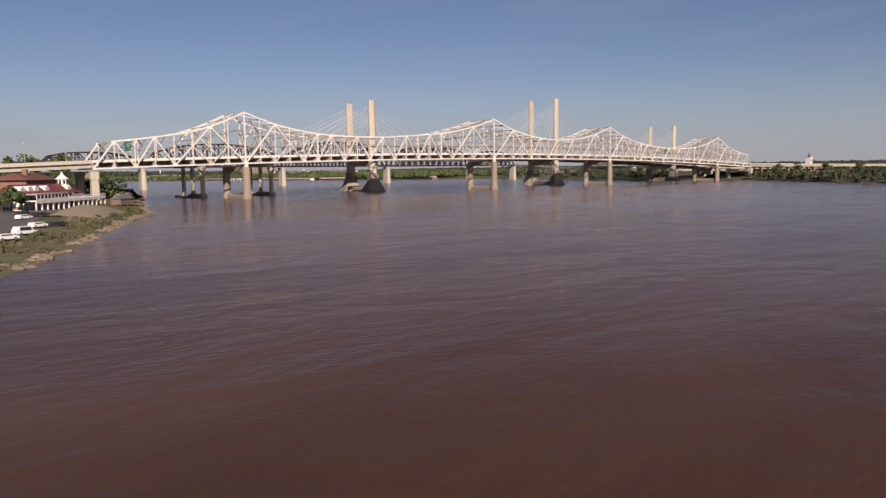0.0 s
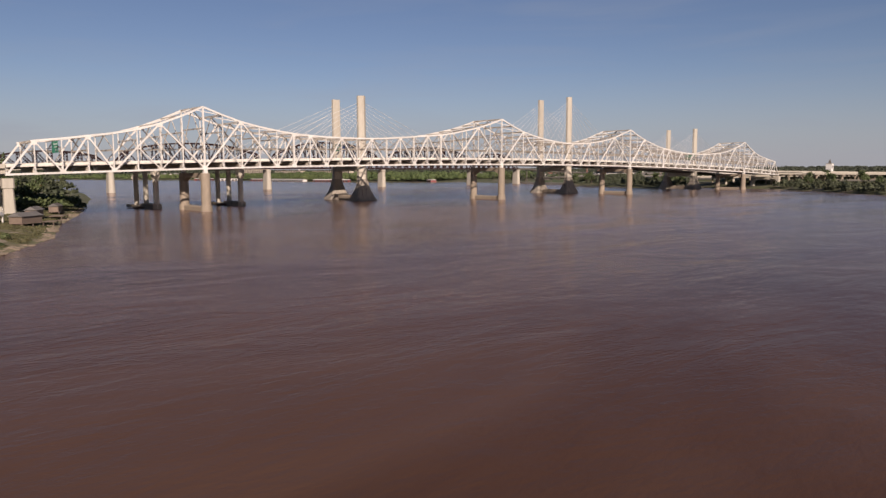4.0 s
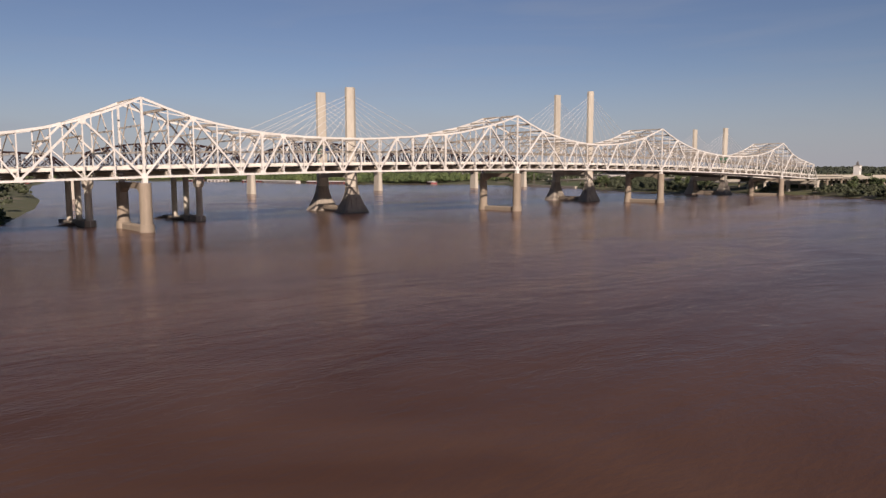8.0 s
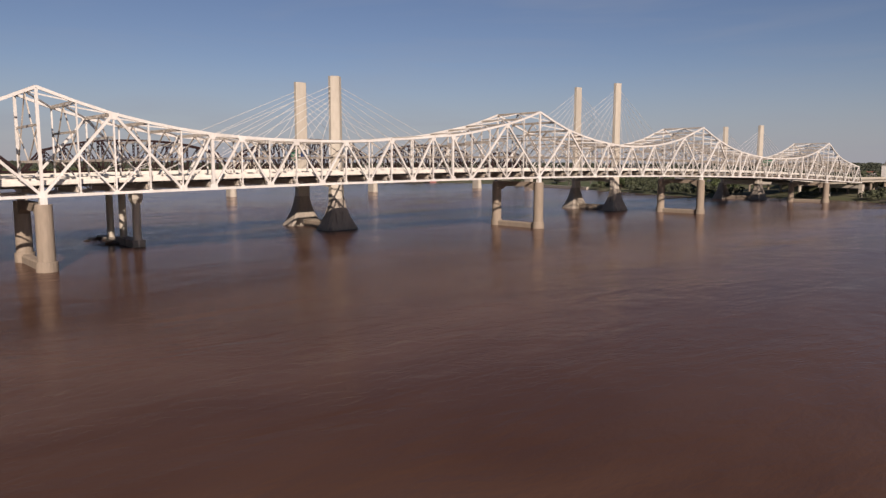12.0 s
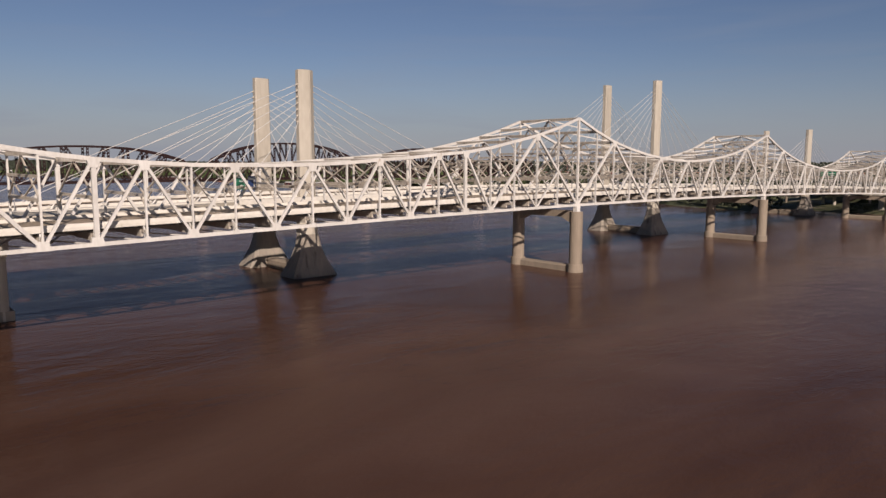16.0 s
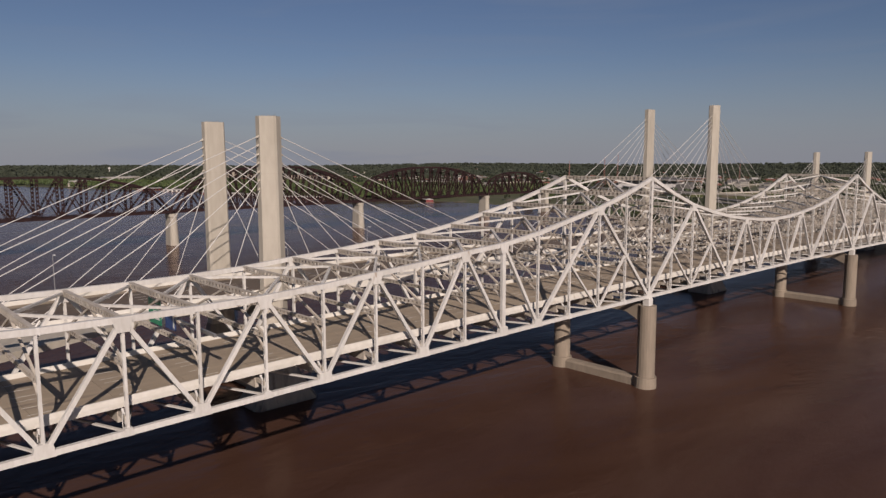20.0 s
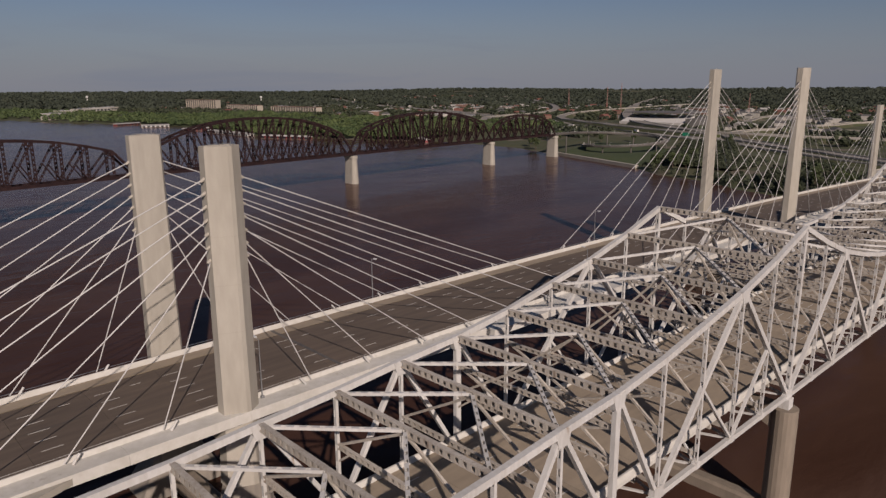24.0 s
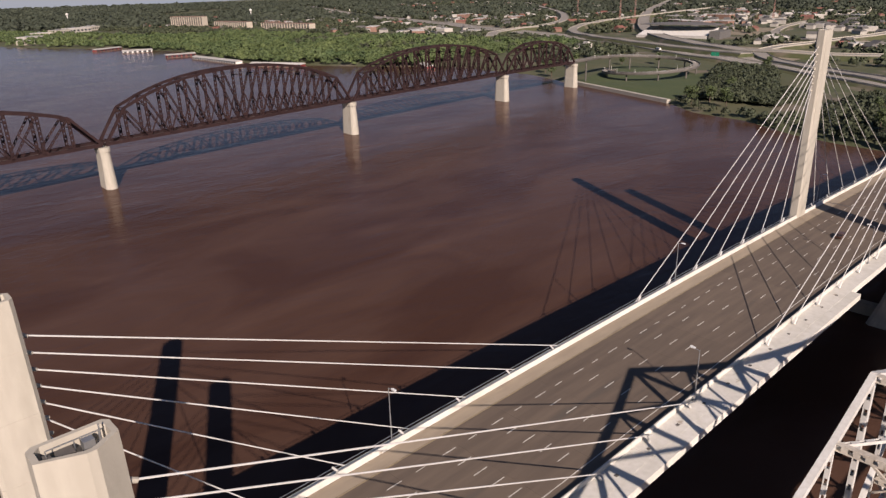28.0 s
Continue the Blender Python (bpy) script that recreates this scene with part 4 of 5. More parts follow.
ROADS = [(smooth_line(HIGH), 25, 3.2), (smooth_line(HIGH2), 13, 6.5), (smooth_line(RAMP2), 9, 5.0),
         (smooth_line([(1010, 400), (1085, 560), (1190, 760), (1330, 900), (1600, 1010), (2100, 1080), (2900, 1150)]), 9, 8.0),
         (smooth_line([(1120, 930), (1235, 1010), (1400, 1040), (1640, 1160), (2050, 1500), (2600, 2100)]), 10, 7.0),
         (smooth_line([(1290, 300), (1330, 460), (1480, 560), (1800, 620), (2500, 650)]), 8, 2.5)]
for k, (line, half, lift) in enumerate(ROADS):
    pts = [(x, y, max(ground_z(x, y), 3) + lift) for x, y in line]
    rd = piece("road_%d" % (k + 1), Solid().sweep(pts, [(-half, -0.8), (half, -0.8), (half, 0), (-half, 0)]), HWAY, "pale concrete highway on a low bank", "road", "structure")
    part("embankment", Solid().sweep(pts, [(-half - 9, -lift - 2), (half + 9, -lift - 2), (half + 0.5, -0.82), (-half - 0.5, -0.82)]), LAND, rd)
    for s in (-1, 1):
        part("barrier", Solid().sweep(pts, [(s * (half - 0.6) - 0.25, 0.004), (s * (half - 0.6) + 0.25, 0.004), (s * (half - 0.6) + 0.1, 0.95), (s * (half - 0.6) - 0.1, 0.95)]), PALE, rd)
    if k == 0:
        part("median", Solid().sweep(pts, [(-0.35, 0.004), (0.35, 0.004), (0.15, 1.1), (-0.15, 1.1)]), PALE, rd)
        for o in (-20, -16, -12, -8, -4, 4, 8, 12, 16, 20):
            part("lane_marking", Solid().sweep(pts, [(o - 0.12, 0.005), (o + 0.12, 0.005), (o + 0.12, 0.02), (o - 0.12, 0.02)]), MARK, rd)

LAWN = material("mown_lawn", (0.040, 0.062, 0.016), (0.064, 0.080, 0.024), 0.95, 0, 0.03, 0.3, 0.1, 1)


def patch(name, pts, z_over, mat, label, cat):
    """A thin sheet that follows the land inside a four-cornered outline."""
    n = 14
    s = Solid()
    a, b, c, d = [Vector((*p, 0)) for p in pts]
    for j in range(n + 1):
        for i in range(n + 1):
            q = a.lerp(b, i / n).lerp(d.lerp(c, i / n), j / n)
            s.v.append((q.x, q.y, max(ground_z(q.x, q.y), 0.6) + z_over))
    s.f = [(j * (n + 1) + i, j * (n + 1) + i + 1, (j + 1) * (n + 1) + i + 1, (j + 1) * (n + 1) + i) for j in range(n) for i in range(n)]
    return piece(name, s, mat, label, cat, "structure", True)


patch("lawn", [(706, 330), (758, 468), (900, 505), (850, 330)], 0.35, LAWN, "mown green riverside lawn", "lawn")
patch("gravel_lot", [(1010, 350), (1075, 470), (1190, 490), (1130, 350)], 0.5, DIRT, "bare gravel lot beside the highway", "ground")
wall = Solid().bar((753, 468, 1.0), (699, 326, 1.0), 4.5, 4.6)
piece("river_wall", wall, PALE, "pale concrete river wall along the park", "wall", "structure")

# the loop ramp that leads down from the old bridge
ramp = thing("spiral_ramp", "curving footbridge ramp with dark sides on round columns", "ramp")
RC, RR = (836.0, 428.0), 48.0
rp = [(733, 457.5, 25.2), (765, 462, 24.6), (800, 474, 23.2)]
for k in range(30):
    a = radians(112 - 13.2 * k)
    rp.append((RC[0] + RR * math.cos(a), RC[1] + RR * math.sin(a), 22.4 - 0.56 * k))
# ramp girder and columns are coloured dark, their shade included
part("ramp_deck", Solid().sweep(rp, [(-3.4, -1.3), (3.4, -1.3), (3.8, -0.3), (3.8, 1.1), (3.5, 1.1), (3.5, 0), (-3.5, 0), (-3.5, 1.1), (-3.8, 1.1), (-3.8, -0.3)]), DARKC, ramp)
part("ramp_surface", Solid().sweep(rp, [(-3.3, 0.004), (3.3, 0.004), (3.3, 0.08), (-3.3, 0.08)]), HWAY, ramp)
for s in (-1, 1):
    part("rail", Solid().sweep([(x, y, z) for x, y, z in rp], [(s * 3.65 - 0.12, 1.12), (s * 3.65 + 0.12, 1.12), (s * 3.65 + 0.12, 1.25), (s * 3.65 - 0.12, 1.25)]), GREY, ramp)
for k in range(0, len(rp), 2):
    x, y, z = rp[k]
    part("lamp_post", Solid().tube((x, y + 2.0, z), (x, y + 2.0, z + 4.2), 0.16, 0.12, 6), WPAINT, ramp, "short white lamp post")
for k in range(1, len(rp), 3):
    x, y, z = rp[k]
    part("column", Solid().tube((x, y, ground_z(x, y) - 1), (x, y, z - 1.3), 0.8, 0.8, 10), DARKC, ramp)

# ---- woods ----
rng = np.random.default_rng(7)
RIVERLEAF = material("bright_wood_leaves", (0.042, 0.070, 0.020), (0.094, 0.122, 0.036), 0.75, 0, 0.012, 0.08, 0, 1, 0.25, island=True)


def leafy(centres, radii, heights, quads, size, name, label, mat, trunk=True):
    """One sheet of many small turned leaf clumps, a cloud of them for each tree."""
    n = len(centres)
    c = np.repeat(np.asarray(centres, float), quads, 0)
    r = np.repeat(np.asarray(radii, float), quads)
    h = np.repeat(np.asarray(heights, float), quads)
    d = rng.normal(size=(n * quads, 3))
    d /= np.linalg.norm(d, axis=1)[:, None]
    d[:, 2] = np.abs(d[:, 2]) * 1.25 - 0.35
    lump = 0.72 + 0.38 * rng.random(n * quads)
    p = c + np.stack([d[:, 0] * r * lump, d[:, 1] * r * lump, h * 0.55 + d[:, 2] * h * 0.45 * lump], 1)
    nor = d + rng.normal(size=d.shape) * 0.55
    nor /= np.linalg.norm(nor, axis=1)[:, None]
    t = np.cross(nor, rng.normal(size=d.shape))
    t /= np.linalg.norm(t, axis=1)[:, None]
    b = np.cross(nor, t)
    s = (size * (0.6 + 0.8 * rng.random(n * quads)) * (r / np.mean(r)))[:, None]
    bulge = nor * s * 0.35
    v = np.stack([p - t * s - b * s * 0.7 - bulge, p + t * s * 0.8 - b * s - bulge, p + t * s + b * s * 0.8 - bulge, p - t * s * 0.7 + b * s - bulge, p + bulge], 1).reshape(-1, 3)
    i = np.arange(n * quads)[:, None] * 5
    f = np.concatenate([i + np.array([[0, 1, 4]]), i + np.array([[1, 2, 4]]), i + np.array([[2, 3, 4]]), i + np.array([[3, 0, 4]])], 0)
    me = bpy.data.meshes.new(name)
    me.vertices.add(len(v))
    me.vertices.foreach_set("co", v.ravel())
    me.loops.add(len(f) * 3)
    me.loops.foreach_set("vertex_index", f.ravel())
    me.polygons.add(len(f))
    me.polygons.foreach_set("loop_start", np.arange(len(f)) * 3)
    me.update()
    me.validate()
    me.materials.append(mat)
    return tagged(new(name, me), label, "woods", "", "stuff")


def scatter(n, x0, x1, y0, y1, keep):
    x, y = rng.uniform(x0, x1, n), rng.uniform(y0, y1, n)
    k = keep(x, y)
    x, y = x[k], y[k]
    return np.stack([x, y, land_height(x, y) - 0.4], 1)


def inland(x, y):
    return np.maximum(shore_x(LEFT_SHORE, y) - x, x - shore_x(RIGHT_SHORE, y))


def off_roads(x, y, gap=8):
    ok = np.ones(np.shape(x), bool)
    for line, half, _ in ROADS:
        ok &= dist_line(x, y, line[::3] + [line[-1]]) > half + gap + (16 if half > 20 else 0)
    return ok


def in_view(x, y):
    a = np.degrees(np.arctan2(y + 150, x + 40))
    return (a > -6) & (a < 96)


def patchy(x, y, f=0.006, ph=0.0):
    return np.sin(x * f + 2 * np.sin(y * f * 0.7 + ph)) + np.sin(y * f * 1.3 + 1.7 * np.sin(x * f * 0.9 + 1 + ph))


spots = scatter(1500, 960, 2700, 150, 2600, lambda x, y: (inland(x, y) > 120) & in_view(x, y) & off_roads(x, y, 34) & (patchy(x, y) < 0.55) & ~((x < 1060) & (y < 520)) & ~((x > 1000) & (x < 1205) & (y > 330) & (y < 510)) & ~((x < 1120) & (y > 700) & (y < 1650)) & ~((x > 1180) & (x < 1430) & (y > 500) & (y < 820)))


def clear_of_halls(x, y, r):
    ok = np.ones(np.shape(x), bool)
    for p in spots[:270]:
        ok &= (np.abs(x - p[0]) > r) | (np.abs(y - p[1]) > r)
    return ok


# dense riverside wood behind the old bridge
c = scatter(4000, 668, 1130, 690, 1620, lambda x, y: (inland(x, y) > 4) & off_roads(x, y, 14) & ((x - 660) * 0.8 + (y - 690) * 0.10 < 330) & (y > 740 - (x - 800) * 0.15))
size = 0.55 + 0.75 * rng.random(len(c)) ** 1.6 + 0.18 * patchy(c[:, 0], c[:, 1], 0.02)
leafy(c, 6.6 * np.clip(size, 0.4, 1.6), 12.5 * np.clip(size, 0.5, 1.6), 130, 0.85, "riverside_wood", "dense green riverside wood behind the old bridge", RIVERLEAF)
c = scatter(7000, 60, 900, 1560, 3500, lambda x, y: (x > shore_x(RIGHT_SHORE, y)) & (inland(x, y) > 6) & (inland(x, y) < 260) & (patchy(x, y, 0.012) > -0.9))
leafy(c, rng.uniform(4.2, 7.0, len(c)), rng.uniform(8, 13, len(c)), 26, 1.7, "inlet_wood", "green woods along the far shore of the inlet", RIVERLEAF)
# thickets on the near right bank and by the park
c = scatter(6500, 420, 900, -330, 330, lambda x, y: (x > shore_x(RIGHT_SHORE, y)) & (inland(x, y) > 1) & off_roads(x, y, 6) & ((inland(x, y) < np.where(y > 215, 11, 28)) | ((patchy(x, y, 0.03) > 0.3) & (y < 200))) & ((y < -8) | (y > 100) | ((y > 30) & (y < 50))) & ~((x > 700) & (y > 318)))
leafy(c, rng.uniform(2.2, 4.4, len(c)), rng.uniform(4, 10, len(c)), 44, 0.7, "bank_thicket", "dark green thicket along the river bank", WOODS)
c = scatter(330, 712, 778, 236, 312, lambda x, y: (inland(x, y) > 12) & off_roads(x, y, 5))
leafy(c, rng.uniform(3.5, 5.5, len(c)), rng.uniform(6, 10, len(c)), 110, 0.6, "park_grove", "dark green grove beside the park lawn", WOODS)
c = scatter(2600, 668, 895, 240, 372, lambda x, y: (x > 742) & (inland(x, y) > 34) & off_roads(x, y, 3) & (y < 322 + (x - 742) * 0.36) & (y > 252 + (x - 742) * 0.42))
leafy(c, rng.uniform(3.6, 6.2, len(c)), rng.uniform(6, 12, len(c)), 70, 0.75, "park_wood", "dense dark green wood between park and highway", WOODS)
# trees among the houses of the far town
c = scatter(21000, 850, 2900, -300, 3000, lambda x, y: (inland(x, y) > 25) & in_view(x, y) & off_roads(x, y, 14) & (patchy(x, y) > -0.95 - (np.hypot(x, y) - 1200) / 1500) & ~((x < 1005) & (y < 560)) & ~((x > 1000) & (x < 1195) & (y > 340) & (y < 500)) & ~((x > 1190) & (x < 1420) & (y > 520) & (y < 800)) & clear_of_halls(x, y, 26))
leafy(c, rng.uniform(4.5, 7.5, len(c)), rng.uniform(7, 13, len(c)), 18, 2.0, "town_trees", "green trees among the roofs of the far town", WOODS)
c = scatter(26000, -900, 4850, -300, 4850, lambda x, y: (np.hypot(x - 100, y) > 2300) & (np.hypot(x - 100, y) < 4850) & (inland(x, y) > 25) & in_view(x, y) & off_roads(x, y, 10) & (patchy(x, y, 0.004, 2) > -1.5))
FARW = material("distant_woodland", (0.030, 0.040, 0.024), (0.046, 0.054, 0.032), 0.85, 0, 0.004, 0.03, 0, 1, 0.15, island=True)
leafy(c, rng.uniform(12, 18, len(c)), rng.uniform(12, 20, len(c)), 22, 3.6, "horizon_woods", "dark green woods on low hills at the horizon", FARW)
# left bank, upstream and behind the bridge end
c = scatter(2600, -700, 330, 45, 2100, lambda x, y: (shore_x(LEFT_SHORE, y) - x > 9) & (shore_x(LEFT_SHORE, y) - x < 150) & (patchy(x, y, 0.02) > -0.6) & ((y < 52) | (y > 105)))
leafy(c, rng.uniform(3.5, 6.0, len(c)), rng.uniform(8, 15, len(c)), 40, 1.2, "left_bank_wood", "green trees along the far river bank", WOODS)
c = scatter(900, -520, -105, 32, 250, lambda x, y: (shore_x(LEFT_SHORE, y) - x > 22) & (patchy(x, y, 0.02, 1) > -0.9) & ((y < 52) | (y > 105)))
leafy(c, rng.uniform(3.5, 6.0, len(c)), rng.uniform(17, 27, len(c)), 110, 0.9, "bridge_end_wood", "tall green trees behind the bridge end", LEAF)
# grass and weeds on the near bank
soil = Solid()
ys = np.arange(-420, 61, 5.0)
for y in ys:
    for o in (-2.0, 3.0, 8.0, 13.0, 18.0 + 2.0 * math.sin(y * 0.11)):
        x = float(shore_x(LEFT_SHORE, y)) - o
        soil.v.append((x, y, ground_z(x, y) + 0.12))
soil.f = [(r * 5 + k + 1, r * 5 + k, r * 5 + 5 + k, r * 5 + 6 + k) for r in range(len(ys) - 1) for k in range(4)]
piece("bank_soil", soil, MUD, "bare brown soil of the river bank", "ground", "structure", True)
c = scatter(52000, -240, -70, -340, 40, lambda x, y: (shore_x(LEFT_SHORE, y) - x > 2.5 + 1.5 * np.sin(y * 0.21)) & (shore_x(LEFT_SHORE, y) - x < 17 + 2 * np.sin(y * 0.08)) & (patchy(x, y, 0.13) > -0.9))
leafy(c, rng.uniform(0.5, 1.2, len(c)), rng.uniform(0.4, 1.0, len(c)), 22, 0.17, "bank_weeds", "tall green grass and weeds on the river bank", GRASS)
c = scatter(1500, -260, -70, -420, -60, lambda x, y: (shore_x(LEFT_SHORE, y) - x > 3) & (shore_x(LEFT_SHORE, y) - x < 13) & (patchy(x, y, 0.09) > 0.7))
leafy(c, rng.uniform(1.0, 2.2, len(c)), rng.uniform(1.4, 3.2, len(c)), 200, 0.13, "bank_bushes", "low green bushes on the river bank", LEAF)
c = scatter(14000, -125, -40, -115, 75, lambda x, y: (shore_x(LEFT_SHORE, y) - x > 2.0) & (shore_x(LEFT_SHORE, y) - x < np.where(y > -45, 24, 12)) & (patchy(x, y, 0.2, 2) > -1.1))
leafy(c, rng.uniform(0.5, 1.1, len(c)), rng.uniform(0.35, 0.9, len(c)), 18, 0.14, "shore_weeds", "dry yellow-green weeds by the water", GRASS)


c = scatter(900, -150, -28, 34, 130, lambda x, y: ((y > 66) | (shore_x(LEFT_SHORE, y) - x > 22)) & (shore_x(LEFT_SHORE, y) - x > 1.5) & (shore_x(LEFT_SHORE, y) - x < 60) & (patchy(x, y, 0.05, 1) > -0.6))
leafy(c, rng.uniform(1.2, 3.0, len(c)), rng.uniform(2, 6.5, len(c)), 60, 0.42, "bridge_foot_bushes", "dark green bushes under the bridge ends", LEAF)


# ---- single trees ----
def tree_kind(seed, h, r, name_label):
    g = np.random.default_rng(seed)
    t = thing("tree", name_label, "tree", "trees on the banks")
    tr = Solid().tube((0, 0, -0.6), (0.2, 0.1, h * 0.35), 0.42, 0.3, 9).tube((0.2, 0.1, h * 0.35), (0.1, 0.3, h * 0.75), 0.3, 0.1, 8)
    for k in range(6):
        a = k * 1.05 + g.uniform(-0.3, 0.3)
        z = h * (0.32 + 0.06 * k)
        tr.tube((0.2, 0.1, z), (math.cos(a) * r * 0.7, math.sin(a) * r * 0.7, z + h * 0.2), 0.16, 0.05, 6)
    part("trunk", tr, BARK, t)
    cr = Solid()
    lobes = [(g.uniform(-0.55, 0.55) * r, g.uniform(-0.55, 0.55) * r, h * g.uniform(0.45, 0.86), r * g.uniform(0.35, 0.6)) for _ in range(11)]
    for lx, ly, lz, lr in lobes:
        for _ in range(75):
            d = g.normal(size=3)
            d /= np.linalg.norm(d)
            p = np.array([lx, ly, lz]) + d * lr * g.uniform(0.6, 1.12) * np.array([1, 1, 0.8])
            nn = d + g.normal(size=3) * 0.5
            nn /= np.linalg.norm(nn)
            u = np.cross(nn, g.normal(size=3))
            u /= np.linalg.norm(u)
            w = np.cross(nn, u)
            s = g.uniform(0.28, 0.6)
            cr.add([p - u * s - w * s * 0.6, p + u * s * 0.7 - w * s, p + u * s + w * s * 0.7, p - u * s * 0.6 + w * s], [(0, 1, 2, 3)])
    part("crown", cr, LEAF, t)
    return t


KINDS = [tree_kind(1, 15, 5.0, "tall green broadleaf tree on the bank"), tree_kind(2, 11, 4.4, "round green broadleaf tree on the bank"), tree_kind(3, 18, 5.6, "large old broadleaf tree with gaps in its crown")]
SPOTS = [(-118, 34), (-60, 112), (-52, 120), (-104, 40), (-132, 42), (-150, 30), (-172, 44), (-96, 105), (-80, 112), (-66, 118), (-190, 20), (-160, -20), (-176, -60), (-185, -95), (-195, -130), (-170, 2), (-205, -40),
         (660, -40), (668, -62), (690, -30), (700, -80), (672, 118), (688, 132), (650, 128), (706, 150), (730, 172), (664, 150), (720, -40), (745, -70), (770, -20), (690, -120), (655, -110),
         (690, 300), (706, 292), (718, 318), (690, 270), (760, 300), (800, 330), (905, 330), (925, 470), (900, 505), (780, 520), (800, 545), (826, 560), (850, 540), (880, 560)]
for k, (x, y) in enumerate(SPOTS):
    m = pose(x, y, ground_z(x, y), 0, 0, 67 * k)
    if k < 3:
        KINDS[k].matrix_basis = m
    else:
        copy_thing(KINDS[k % 3], m)
# low trees beside the restaurant and a tall pair behind the viaduct
for k, (x, y, s) in enumerate(((-143, -113, 0.5), (-147, -117, 0.8), (-156, -114, 0.98), (-160, -121, 0.98), (-151, -122, 0.55), (-97, 128, 1.5), (-92, 128, 2.1), (-88, 128, 1.3), (-76, 128, 1.5), (-73, 128, 2.2))):
    copy_thing(KINDS[k % 3], pose(x, y, ground_z(x, y), 0, 0, 71 * k) @ Matrix.Diagonal((min(s, 1.45), min(s, 1.45), s if s < 1 else 0.9 * s, 1)))


# ---- far town ----
def windows(parent, x0, x1, y, z, n, w, h, s):
    for i in range(n):
        cx = x0 + (x1 - x0) * (i + 0.5) / n
        part("window", Solid().box(cx - w / 2, cx + w / 2, y - 0.05, y + 0.05, z, z + h), GLASS, parent)


def house_kind(w, d, h, rise, wall_mat, roof_mat, label):
    t = thing("house", label, "house", "houses of the far town")
    b = part("wall", Solid().box(-w / 2, w / 2, -d / 2, d / 2, -1, h), wall_mat, t)
    o = 0.5
    part("roof", Solid().add([(-w / 2 - o, -d / 2 - o, h + 0.01), (w / 2 + o, -d / 2 - o, h + 0.01), (w / 2 + o, d / 2 + o, h + 0.01), (-w / 2 - o, d / 2 + o, h + 0.01), (-w / 2 - o, 0, h + rise), (w / 2 + o, 0, h + rise)],
                             [(3, 2, 1, 0), (0, 1, 5, 4), (2, 3, 4, 5), (0, 4, 3), (1, 2, 5)]), roof_mat, t)
    windows(b, -w / 2, w / 2, -d / 2, h * 0.45, 3, 1.2, 1.4, 1)
    return t


def hall_kind(w, d, h, wall_mat, roof_mat, label):
    t = thing("warehouse", label, "warehouse", "flat-roofed halls of the far town")
    b = part("wall", Solid().box(-w / 2, w / 2, -d / 2, d / 2, -1, h), wall_mat, t)
    part("roof", Solid().box(-w / 2 + 0.4, w / 2 - 0.4, -d / 2 + 0.4, d / 2 - 0.4, h + 0.004, h + 0.5), roof_mat, t)
    part("roof_unit", Solid().box(-w / 6, -w / 6 + 4, -2, 2, h + 0.5, h + 2.2), GREY, t)
    windows(b, -w / 2, w / 2, -d / 2, h * 0.35, 6, w / 10, h * 0.35, 1)
    return t


TOWNW = material("dull_white_siding", (0.46, 0.43, 0.38), (0.34, 0.31, 0.27), 0.8, 0, 0.05, 0.5, 0.05, 1, 0.2)
TOWNR = material("faded_red_roof", (0.19, 0.075, 0.055), (0.14, 0.06, 0.045), 0.8, 0, 0.05, 0.5, 0.05, 1, 0.2)
LIGHTROOF = material("white_roof_membrane", (0.50, 0.47, 0.43), (0.37, 0.35, 0.32), 0.7, 0, 0.05, 0.5, 0.05, 1, 0.25)
TOWN = [house_kind(13, 10, 5.5, 4, TOWNW, SLATE, "white house with a dark pitched roof among trees"),
        house_kind(15, 11, 6, 4, BRICK, SLATE, "brown brick house with a dark pitched roof"),
        house_kind(16, 11, 6, 4.5, TOWNW, TOWNR, "pale house with a reddish pitched roof"),
        hall_kind(46, 24, 8, TOWNW, LIGHTROOF, "white flat-roofed hall among trees"),
        hall_kind(30, 18, 7, PALE, LIGHTROOF, "pale flat-roofed building among trees"),
        hall_kind(60, 26, 11, BRICK, LIGHTROOF, "brick hall with a pale flat roof")]
for k in range(6):
    TOWN[k].matrix_basis = pose(*spots[k], 0, 0, 40 * k)
for k in range(6, min(len(spots), 270)):
    copy_thing(TOWN[(0, 3, 1, 4, 0, 2, 4, 1, 5, 3)[k % 10]], pose(*spots[k], 0, 0, float(rng.integers(0, 8)) * 11 + 20))
c = [tuple(p + np.array([a, b, 0])) for p in spots[:270] for a, b in ((11, 9), (-12, 10), (14, -12))]
leafy(c, rng.uniform(4.0, 6.5, len(c)), rng.uniform(7, 12, len(c)), 14, 2.1, "garden_trees", "garden trees between the far houses", WOODS)


for k, (x, y, s, a) in enumerate(((575, 1850, 1.2, 20), (610, 1960, 1.3, 35), (668, 2080, 1.5, 10), (735, 2160, 1.6, 25), (800, 2230, 1.5, 15), (860, 2300, 1.6, 30), (920, 2350, 1.5, 12), (640, 1880, 1.0, 60))):
    copy_thing(TOWN[(4, 3, 4, 4, 3, 4, 3, 0)[k]], pose(x, y, ground_z(x, y), 0, 0, a) @ Matrix.Scale(s, 4))


